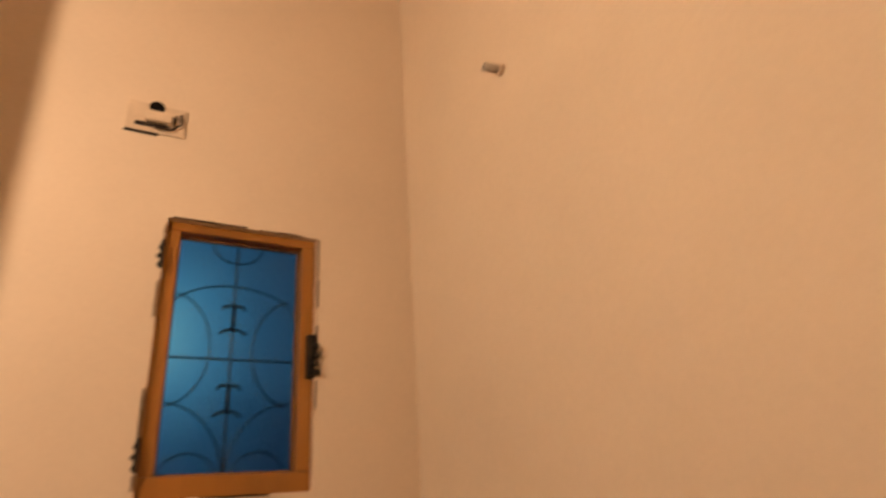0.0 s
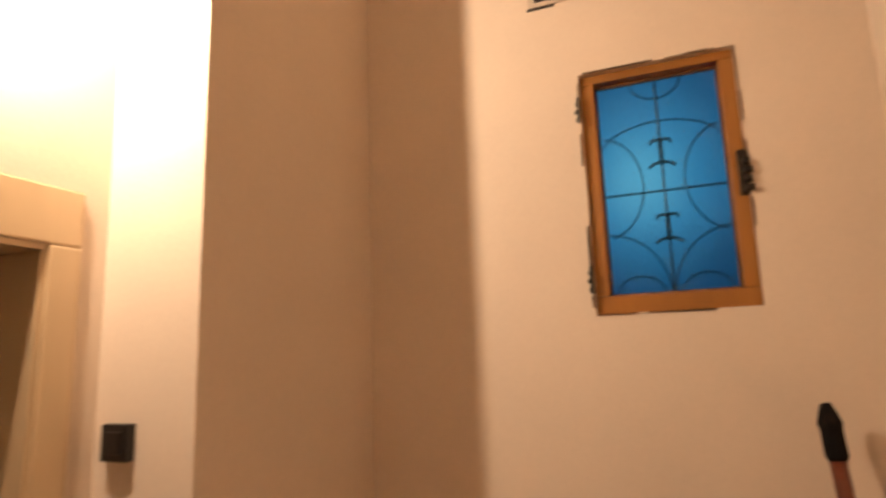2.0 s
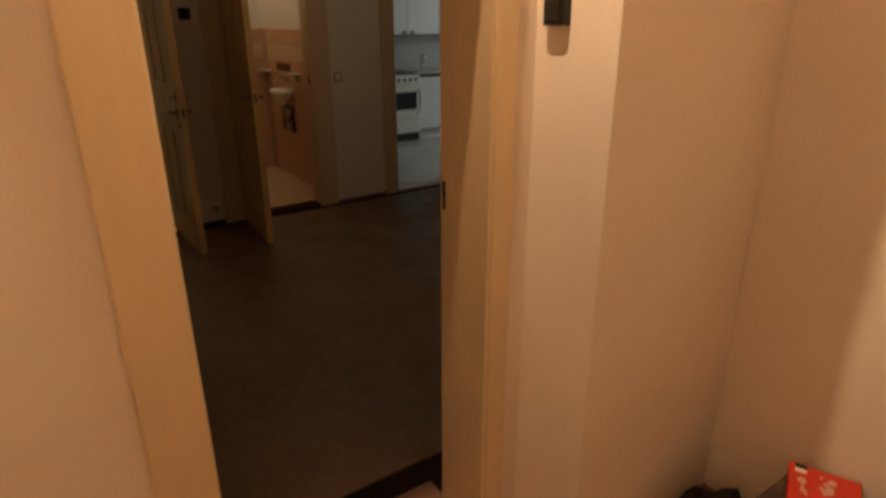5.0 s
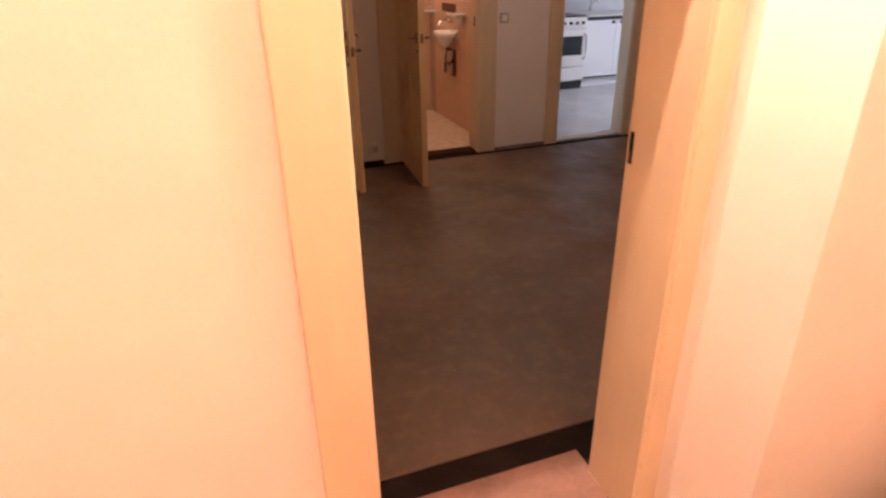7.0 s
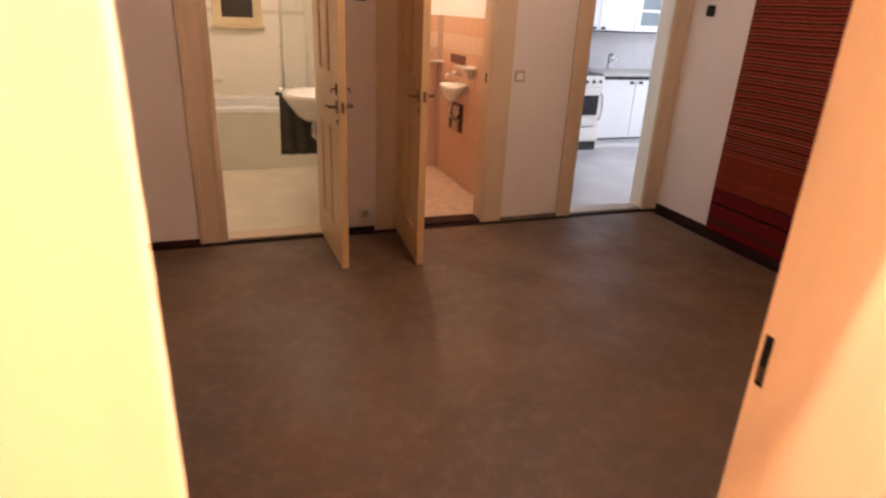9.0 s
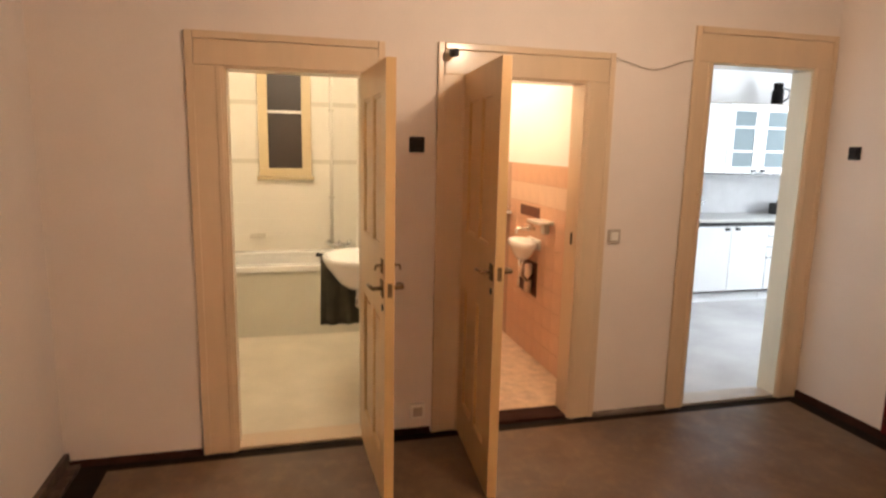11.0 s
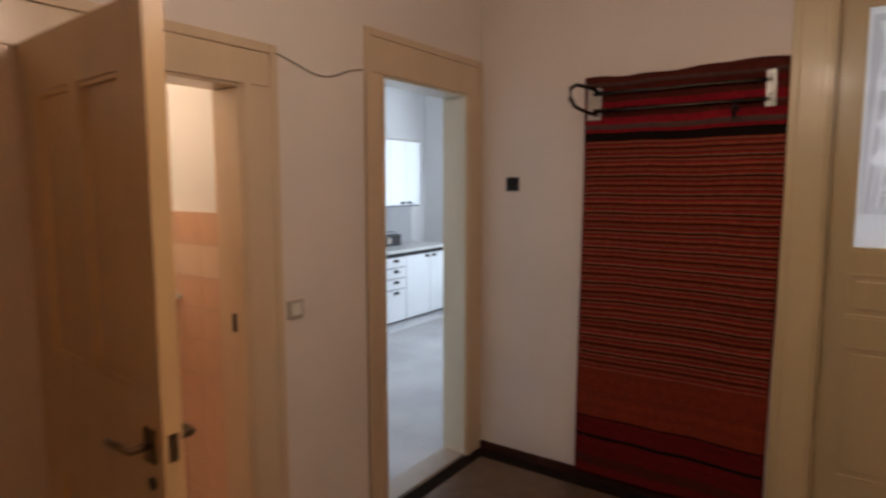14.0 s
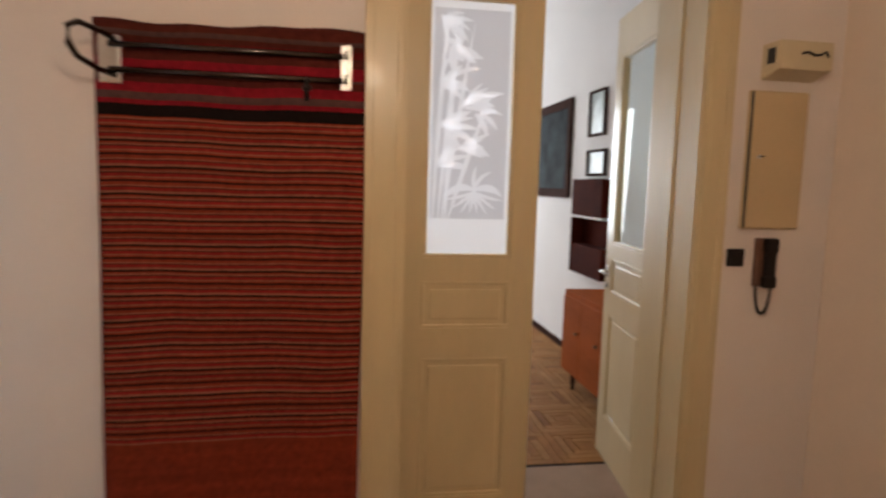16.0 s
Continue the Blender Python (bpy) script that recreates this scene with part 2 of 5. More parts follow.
TUB_SIDE = make("tub_panel", (0.62, 0.60, 0.50), 0.4, scale=3, vary=0.05, bump=0.03)
ENAMEL = make("white_enamel", (0.85, 0.84, 0.80), 0.12, scale=3, vary=0.02, bump=0, coat=0.3)
PINK_TILE = make("salmon_tile", (0.65, 0.41, 0.27), 0.28, scale=8, vary=0.08, bump=0.02)
PINK_LIGHT = make("pale_salmon_tile", (0.72, 0.545, 0.41), 0.28, scale=8, vary=0.06, bump=0.02)
GROUT = make("grout", (0.52, 0.36, 0.26), 0.8, scale=20, vary=0.1, bump=0.05)
WC_FLOOR = make("speckled_toilet_floor", (0.62, 0.46, 0.32), 0.4, scale=14, vary=0.25, grain=50, bump=0.02)
KITCHEN_FLOOR = make("pale_kitchen_floor", (0.47, 0.455, 0.455), 0.26, scale=2, vary=0.2, grain=120, bump=0.02)
KITCHEN_WHITE = make("white_laminate", (0.80, 0.82, 0.83), 0.25, scale=3, vary=0.02, bump=0)
KITCHEN_TILE = make("grey_splashback", (0.50, 0.50, 0.51), 0.35, scale=10, vary=0.06, bump=0.02)
WORKTOP = make("grey_worktop", (0.55, 0.55, 0.53), 0.35, scale=30, vary=0.15, bump=0.02)
BLACK = make("black_plastic", (0.012, 0.011, 0.011), 0.35, scale=10, vary=0.3, bump=0.02)
BROWN_PLASTIC = make("dark_brown_bakelite", (0.012, 0.008, 0.007), 0.45, scale=10, vary=0.2, bump=0.01, spec=0.25)
BAG = make("black_bag_film", (0.014, 0.010, 0.008), 0.6, scale=12, vary=0.4, bump=0.1, spec=0.2)
RUBBER = make("black_rubber", (0.008, 0.007, 0.007), 0.85, scale=10, vary=0.3, bump=0.03, spec=0.1)
BLACK_METAL = make("black_metal", (0.03, 0.028, 0.026), 0.4, 0.8, scale=12, vary=0.3, bump=0.03)
RACK_METAL = make("dark_polished_tube", (0.07, 0.055, 0.048), 0.24, 0.9, scale=12, vary=0.3, bump=0.02)
BRACKET_STEEL = make("worn_bracket_steel", (0.42, 0.40, 0.37), 0.28, 1.0, scale=30, vary=0.3, bump=0.04)
CHROME = make("chrome", (0.75, 0.74, 0.72), 0.15, 1.0, scale=20, vary=0.06, bump=0)
BRASS = make("worn_brass", (0.20, 0.135, 0.075), 0.35, 1.0, scale=20, vary=0.3, bump=0.03)
STEEL = make("brushed_steel", (0.55, 0.55, 0.54), 0.3, 1.0, scale=20, vary=0.1, bump=0.01)
BEIGE_METAL = make("beige_enamelled_metal", (0.56, 0.42, 0.24), 0.4, scale=4, vary=0.07, bump=0.02)
BEIGE_PLASTIC = make("yellowed_plastic", (0.62, 0.52, 0.34), 0.35, scale=5, vary=0.06, bump=0.01)
GREY_PLASTIC = make("grey_plastic", (0.42, 0.36, 0.30), 0.4, scale=8, vary=0.1, bump=0.01)
WHITE_PLASTIC = make("white_plastic", (0.75, 0.72, 0.66), 0.35, scale=8, vary=0.05, bump=0.01)
GAP_DIRT = make("dirty_plaster_crack", (0.12, 0.065, 0.035), 0.9, scale=30, vary=0.5, bump=0.1)
JUNCTION = make("painted_over_plastic", (0.66, 0.54, 0.43), 0.6, scale=14, vary=0.14, grain=70, bump=0.1)
PINE = make("varnished_pine", (0.31, 0.125, 0.023), 0.4, scale=6, vary=0.25, grain=40, bump=0.08, coat=0.2, stretch=(1, 1, 0.2))
WALNUT = make("orange_walnut_veneer", (0.34, 0.085, 0.018), 0.7, scale=5, vary=0.2, grain=40, bump=0.02, stretch=(0.2, 1, 1), spec=0.06)
MAHOGANY = make("mahogany", (0.06, 0.010, 0.005), 0.85, scale=5, vary=0.3, grain=40, bump=0.03, spec=0.06)
DARK_WOOD = make("dark_frame_wood", (0.045, 0.02, 0.015), 0.9, scale=8, vary=0.3, bump=0.05, spec=0.06)
CANVAS = make("dark_painting", (0.035, 0.045, 0.05), 0.8, scale=4, vary=0.6, grain=18, bump=0.05, spec=0.06)
PRINT = make("pale_print", (0.42, 0.50, 0.48), 0.3, scale=9, vary=0.3, grain=30, bump=0)
TOWEL = make("dark_green_towel", (0.065, 0.06, 0.042), 0.95, scale=10, vary=0.3, grain=200, bump=0.4)
CLOSET_FLOOR = make("worn_reddish_floor", (0.26, 0.13, 0.085), 0.6, scale=5, vary=0.3, grain=60, bump=0.06)
RED_CARD = make("red_printed_card", (0.52, 0.035, 0.02), 0.4, scale=12, vary=0.25, bump=0.02)
PINK_PRINT = make("pale_pink_print", (0.62, 0.36, 0.30), 0.5, scale=12, vary=0.2, bump=0)
CARPET = make("beige_carpet", (0.34, 0.235, 0.17), 0.95, scale=5, vary=0.15, grain=220, bump=0.25)
OAK_LIGHT = make("light_oak_parquet", (0.34, 0.168, 0.056), 0.62, scale=5, vary=0.25, grain=40, bump=0.03, spec=0.14)
OAK_MID = make("mid_oak_parquet", (0.30, 0.138, 0.042), 0.62, scale=5, vary=0.25, grain=40, bump=0.03, spec=0.14)
OAK_DARK = make("dark_oak_parquet", (0.225, 0.10, 0.031), 0.62, scale=5, vary=0.25, grain=40, bump=0.03, spec=0.14)
POLE_RECESS_DARK = make("dark_red_varnish", (0.11, 0.028, 0.014), 0.4, scale=10, vary=0.3, bump=0.04)
DARK_GLASS = make("unlit_window_pane", (0.035, 0.025, 0.018), 0.4, scale=3, vary=0.2, bump=0)
OVEN_GLASS = make("oven_glass", (0.015, 0.016, 0.02), 0.08, scale=3, vary=0.2, bump=0)
CABINET_INSIDE = make("cabinet_inside", (0.62, 0.66, 0.66), 0.5, scale=6, vary=0.15, bump=0)
GLASS = clear_glass("window_glass")
GREEN_GLASS = clear_glass("door_glass", (0.90, 0.95, 0.95), 0.02, 0.14)
ETCHED = frosted("etched_glass", (0.97, 0.98, 1.0), 0.16, 0.12)
CLEAR_FIGURE = frosted("lightly_etched_glass", (0.70, 0.70, 0.72), 0.10)
HANDSET_BASE = make("brown_plastic", (0.14, 0.065, 0.04), 0.4, scale=10, vary=0.15, bump=0.01)
CABINET_PANE = frosted("cabinet_glass", (0.40, 0.47, 0.49), 0.22, 0.75)
BLUE_PANE = bpy.data.materials.new("blurred_pane")
BLUE_PANE.use_nodes = True
bp_n = BLUE_PANE.node_tree.nodes
bp_g = bp_n.new("ShaderNodeBsdfGlass")
bp_g.inputs["Roughness"].default_value, bp_g.inputs["IOR"].default_value, bp_g.inputs["Color"].default_value = 0.31, 1.2, (0.85, 0.96, 1.0, 1)
BLUE_PANE.node_tree.links.new(bp_g.outputs[0], bp_n["Material Output"].inputs[0])
RUG = striped_rug("woven_stripes")
SHADE_GLASS = glowing("lit_opal_glass", (1.0, 0.86, 0.66), 7.0)
SHADE_DIM = glowing("dim_opal_glass", (0.9, 0.72, 0.52), 1.3)
SHADE_OFF = make("unlit_opal_glass", (0.55, 0.50, 0.43), 0.25, scale=6, vary=0.05, bump=0)
DAY_GLOW = glowing("daylight_outside", (0.85, 0.93, 1.0), 0.9)


def painted_blue_glow():
    """Blue light painted as emission behind the small window, brightest round one spot."""
    m = glowing("painted_blue_light", (0.04, 0.27, 0.55), 2.3)
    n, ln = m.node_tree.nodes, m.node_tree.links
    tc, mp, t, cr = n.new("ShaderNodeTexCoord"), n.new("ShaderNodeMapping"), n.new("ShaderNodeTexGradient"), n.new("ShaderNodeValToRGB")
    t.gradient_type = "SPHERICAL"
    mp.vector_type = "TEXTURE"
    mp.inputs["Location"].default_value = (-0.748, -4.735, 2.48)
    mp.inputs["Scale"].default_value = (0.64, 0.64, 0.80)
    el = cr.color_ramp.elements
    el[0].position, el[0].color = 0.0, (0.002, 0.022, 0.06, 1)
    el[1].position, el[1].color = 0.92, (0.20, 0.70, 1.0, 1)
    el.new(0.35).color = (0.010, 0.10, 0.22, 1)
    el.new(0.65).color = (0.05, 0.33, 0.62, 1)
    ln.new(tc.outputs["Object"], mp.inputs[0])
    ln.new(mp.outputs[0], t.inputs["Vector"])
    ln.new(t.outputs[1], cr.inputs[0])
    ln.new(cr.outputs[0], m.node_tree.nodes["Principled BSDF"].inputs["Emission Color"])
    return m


BLUE_GLOW = painted_blue_glow()


# ---- building blocks ----
def box(bm, x0, x1, y0, y1, z0, z1, bevel=0.0):
    made = bmesh.ops.create_cube(bm, size=1.0)["verts"]
    for v in made:
        v.co = Vector((x0 + (v.co.x + 0.5) * (x1 - x0), y0 + (v.co.y + 0.5) * (y1 - y0), z0 + (v.co.z + 0.5) * (z1 - z0)))
    if bevel:
        edges = list({e for v in made for e in v.link_edges})
        bmesh.ops.bevel(bm, geom=edges, offset=bevel, segments=2, affect="EDGES", profile=0.6)
    return bm


def rod(bm, a, b, r, sides=12, r2=None):
    a, b = Vector(a), Vector(b)
    m = Matrix.Translation((a + b) / 2) @ (b - a).to_track_quat("Z", "Y").to_matrix().to_4x4()
    bmesh.ops.create_cone(bm, cap_ends=True, segments=sides, radius1=r, radius2=r if r2 is None else r2, depth=(b - a).length, matrix=m)
    return bm


def tube(bm, points, r, sides=8):
    """A bent tube through the points."""
    pts = [Vector(p) for p in points]
    rings = []
    for i, p in enumerate(pts):
        d = (pts[min(i + 1, len(pts) - 1)] - pts[max(i - 1, 0)]).normalized()
        q = d.to_track_quat("Z", "Y")
        rings.append([bm.verts.new(p + q @ Vector((r * math.cos(2 * math.pi * k / sides), r * math.sin(2 * math.pi * k / sides), 0))) for k in range(sides)])
    for u, v in zip(rings, rings[1:]):
        for k in range(sides):
            bm.faces.new((u[k], u[(k + 1) % sides], v[(k + 1) % sides], v[k]))
    bm.faces.new(rings[0][::-1])
    bm.faces.new(rings[-1])
    return bm


def lathe(bm, profile, centre, sides=28, sx=1.0, sy=1.0):
    """A turned body: profile of (radius, height)."""
    c = Vector(centre)
    rings = [[bm.verts.new(c + Vector((sx * r * math.cos(2 * math.pi * k / sides), sy * r * math.sin(2 * math.pi * k / sides), h))) for k in range(sides)] for r, h in profile]
    for u, v in zip(rings, rings[1:]):
        for k in range(sides):
            bm.faces.new((u[k], u[(k + 1) % sides], v[(k + 1) % sides], v[k]))
    bm.faces.new(rings[0][::-1])
    bm.faces.new(rings[-1])
    return bm


def B(*args, **kw):
    return box(bmesh.new(), *args, **kw)


def part(name, bm, material, parent=None, label="", smooth=False):
    bmesh.ops.recalc_face_normals(bm, faces=bm.faces)
    me = bpy.data.meshes.new(name)
    bm.to_mesh(me)
    bm.free()
    me.materials.append(material)
    if smooth:
        for p in me.polygons:
            p.use_smooth = True
    ob = new(name, me)
    if parent:
        ob.parent = parent
        ob.matrix_parent_inverse = parent.matrix_basis.inverted()
    if label:
        tagged(ob, label)
    return ob


def thing(name, label, category, place=(0, 0, 0), group="", kind=""):
    """An empty at a thing's base, to parent its parts."""
    ob = new(name)
    ob.location = place
    ob.empty_display_size = 0.05
    bpy.context.view_layer.update()
    return tagged(ob, label, category, group, kind)


def solid(name, bm, material, label, category, group="", kind="", smooth=False):
    return tagged(part(name, bm, material, smooth=smooth), label, category, group, kind)


def wall(name, axis, a0, a1, t0, t1, z0, z1, holes, material, label):
    """A thick wall along x or y with openings (start, end, bottom, top) cut through it."""
    bm = bmesh.new()
    cuts = sorted({a0, a1, *[h[0] for h in holes], *[h[1] for h in holes]})
    for u, v in zip(cuts, cuts[1:]):
        spans = [(z0, z1)]
        for h in holes:
            if h[0] <= u and v <= h[1]:
                spans = [s for lo, hi in spans for s in ((lo, min(hi, h[2])), (max(lo, h[3]), hi)) if s[1] - s[0] > 1e-4]
        for lo, hi in spans:
            if axis == "x":
                box(bm, u, v, t0, t1, lo, hi)
            else:
                box(bm, t0, t1, u, v, lo, hi)
    bmesh.ops.remove_doubles(bm, verts=bm.verts, dist=1e-5)
    return solid(name, bm, material, label, "wall", kind="structure")


def slab(name, x0, x1, y0, y1, z0, z1, material, label, category):
    return solid(name, B(x0, x1, y0, y1, z0, z1), material, label, category, kind="structure")


# ---- structure ----
H, HS = 3.1, 3.75
NORTH = [(-3.545, -2.872, 0, 1.955), (-2.335, -1.65, 0, 1.967), (-0.875, -0.15, 0, 2.11)]
wall("wall_north", "x", -4.35, 0.0, 0.0, 0.15, 0, H, NORTH, PLASTER, "cream plastered hall wall with three doorways")
wall("wall_east", "y", -3.67, 0.0, 0.0, 0.4, 0, H, [(-2.93, -1.715, 0, 2.62)], PLASTER, "cream plastered hall wall with the double door")
wall("wall_west", "y", -3.54, 0.15, -4.5, -4.35, 0, H, [(-2.38, -1.58, 0, 1.97)], PLASTER, "cream plastered hall wall")
wall("wall_south", "x", -4.95, 0.0, -3.75, -3.54, 0, HS, [(-3.575, -2.775, 0, 1.96)], PLASTER_WARM, "plastered wall with the open store room doorway")
slab("wall_pier", -2.652, -1.972, -4.005, -3.75, 0, HS, PLASTER_WARM, "plastered pier in the store room corner", "wall")
wall("wall_window_side", "y", -5.5, -3.75, -1.97, -1.885, 0, HS, [(-5.032, -4.650, 1.812, 2.462)], PLASTER_WARM, "warm lit plaster wall with the small window")
wall("wall_window_outer", "y", -5.5, -3.75, -1.884, -1.72, 0, HS, [(-5.25, -4.43, 1.7, 2.72)], PLASTER_WHITE, "outer half of the store room wall with splayed opening")
slab("wall_store_south", -4.95, -1.97, -5.5, -5.32, 0, HS, PLASTER_WARM, "warm lit plaster wall of the store room", "wall")
slab("wall_store_west", -5.1, -4.95, -5.5, -3.54, 0, HS, PLASTER_WARM, "plain plaster end wall of the store room", "wall")
slab("ceiling_store", -5.1, -1.72, -5.5, -3.54, HS, HS + 0.15, PLASTER_WARM, "plain plaster ceiling of the store room", "ceiling")
slab("ceiling_hall", -4.5, 0.4, -3.6, 0.15, H, H + 0.15, PLASTER, "plain plaster ceiling of the hall", "ceiling")
slab("floor_base", -4.5, 0.0, -3.75, 0.15, -0.1, 0.0, DARK_FLOOR, "dark old floor edge showing round the linoleum", "floor")
slab("floor_store", -4.95, -1.97, -5.32, -3.75, -0.1, 0.0, CLOSET_FLOOR, "worn reddish store room floor", "floor")
slab("floor_doorway", -3.575, -2.775, -3.75, -3.44, 0.0, 0.006, CLOSET_FLOOR, "worn reddish floor in the doorway", "floor")
lino = bmesh.new()
box(lino, -4.14, -0.12, -3.33, -0.09, 0.0, 0.006)
solid("floor_linoleum", lino, LINO, "worn brown linoleum sheet with faint mottling", "floor", kind="structure")
solid("baseboard_west", B(-4.35, -4.325, -1.45, -0.0, 0.0, 0.075, bevel=0.004), RED_BOARD, "scuffed red-brown wooden skirting board", "skirting", kind="structure")
solid("trim_west", B(-4.325, -4.275, -1.45, -0.02, 0.0, 0.022, bevel=0.004), RED_BOARD, "dark worn wooden strip along the skirting", "trim", kind="structure")
solid("baseboard_east", B(-0.016, -0.0, -1.55, -0.02, 0.0, 0.05, bevel=0.003), DARK_WOOD, "low dark skirting under the rug", "skirting", kind="structure")
solid("baseboard_east_south", B(-0.016, -0.0, -3.54, -3.06, 0.0, 0.05, bevel=0.003), DARK_WOOD, "low dark skirting by the double door", "skirting", kind="structure")
solid("baseboard_north", B(-4.35, -3.71, -0.014, 0.0, 0.0, 0.035, bevel=0.003), DARK_WOOD, "low dark skirting strip", "skirting", kind="structure")
cove = bmesh.new()
rod(cove, (-1.50, -0.004, 0.004), (-1.0, -0.004, 0.004), 0.022, 10)
for v in cove.verts:
    v.co.z += 0.005 * math.sin(23 * v.co.x) * (v.co.z > 0.01)
solid("trim_north", cove, COVE, "glossy chipped floor edge curling up at the wall foot", "trim", kind="structure", smooth=True)
solid("baseboard_north_mid", B(-2.77, -2.51, -0.014, 0.0, 0.0, 0.035, bevel=0.003), DARK_WOOD, "low dark skirting strip", "skirting", kind="structure")


# ---- door casings and leaves ----
def casing(name, axis, a0, a1, top, w, face, out, inner, material, label, left=True, right=True, wl=None, wr=None, lap=0.006, plain=False, lining=None):
    """A moulded casing round an opening on the wall face; out is the side it stands out to (+1 or -1), inner the wall's other face for the lining."""
    root = thing(name, label, "door frame", kind="structure")
    wl, wr = wl or w, wr or w

    def piece(nm, u0, u1, z0, z1, depth, lab=""):
        d0, d1 = sorted((face, face + out * depth * (0.55 if plain else 0.65)))
        bm = B(u0, u1, d0, d1, z0, z1, bevel=0.005) if axis == "x" else B(d0, d1, u0, u1, z0, z1, bevel=0.005)
        return part(nm, bm, material, root, lab)

    if left:
        piece("casing_board", a0 - wl, a0 + lap, 0, top - 0.004, 0.022)
        plain or piece("casing_moulding", a0 - wl, a0 - wl + 0.035, 0, top + w, 0.028)
        plain or piece("casing_bead", a0 + lap - 0.036, a0 + lap - 0.010, 0, top - 0.004, 0.030)
    if right:
        piece("casing_board", a1 - 0.006, a1 + wr, 0, top - 0.004, 0.022)
        plain or piece("casing_moulding", a1 + wr - 0.035, a1 + wr, 0, top + w, 0.028)
        plain or piece("casing_bead", a1 + 0.004, a1 + 0.03, 0, top, 0.030)
    e0, e1 = (a0 - wl if left else a0), (a1 + wr if right else a1)
    piece("head_board", e0 + 0.036 * (not plain), e1 - 0.036 * (not plain), top - 0.004, top + w - 0.036 * (not plain), 0.022)
    plain or piece("head_moulding", e0 + 0.036, e1 - 0.036, top + w - 0.035, top + w, 0.030)
    # lining of the opening
    d0, d1 = sorted((face + out * 0.002, inner))
    for nm, u0, u1, z0, z1 in (("lining", a0, a0 + 0.015, 0, top - 0.016), ("lining", a1 - 0.015, a1, 0, top - 0.016), ("lining", a0, a1, top - 0.015, top)):
        part(nm, B(u0, u1, d0, d1, z0, z1) if axis == "x" else B(d0, d1, u0, u1, z0, z1), lining or material, root)
    return root


casing("door_frame_1", "x", -3.545, -2.872, 1.955, 0.15, 0.0, -1, 0.15, CREAM_DARK, "yellowed cream moulded bathroom door frame", wl=0.16, wr=0.1)
casing("door_frame_2", "x", -2.335, -1.65, 1.967, 0.155, 0.0, -1, 0.15, CREAM_DARK, "yellowed cream moulded toilet door frame", wl=0.165)
casing("door_frame_3", "x", -0.875, -0.15, 2.11, 0.19, 0.0, -1, 0.15, CREAM_DARK, "cream moulded kitchen door frame in the corner", wl=0.125, wr=0.145, lining=DAYLIT_PAINT)
casing("door_frame_4", "x", -3.575, -2.775, 1.96, 0.11, -3.75, -1, -3.54, STORE_CREAM, "yellowed cream frame of the store room doorway", wl=0.075, wr=0.06, lap=0.048, plain=True)
casing("door_frame_5", "y", -2.93, -1.715, 2.62, 0.15, 0.0, -1, 0.4, CREAM, "cream moulded frame of the double door", wl=0.12, wr=0.15)
casing("door_frame_6", "y", -2.38, -1.58, 1.97, 0.13, -4.35, 1, -4.5, CREAM_DARK, "yellowed cream frame of a closed hall door")
solid("door_6", B(-4.45, -4.41, -2.365, -1.595, 0.006, 1.954, bevel=0.004), CREAM_DARK, "plain closed cream door", "door", kind="structure")
for k, (a0, a1) in enumerate(((-3.53, -2.887), (-2.32, -1.665), (-0.86, -0.165))):
    solid("threshold_%d" % (k + 1), B(a0, a1, 0.0, 0.15, 0.0, 0.018, bevel=0.004), (CREAM_DARK, DARK_WOOD, GREY_PLASTIC)[k], ("worn cream painted wooden threshold", "dark wooden threshold", "grey threshold strip at the kitchen")[k], "threshold", kind="structure")
strike = thing("strike_plate", "dark steel strike plate let into the door jamb", "strike plate", (-2.79, -3.55, 1.06))
part("plate", B(-2.7925, -2.789, -3.562, -3.549, 1.06, 1.14, bevel=0.001), BLACK_METAL, strike)
part("latch_hole", B(-2.7935, -2.7915, -3.560, -3.552, 1.068, 1.092), BRASS, strike)


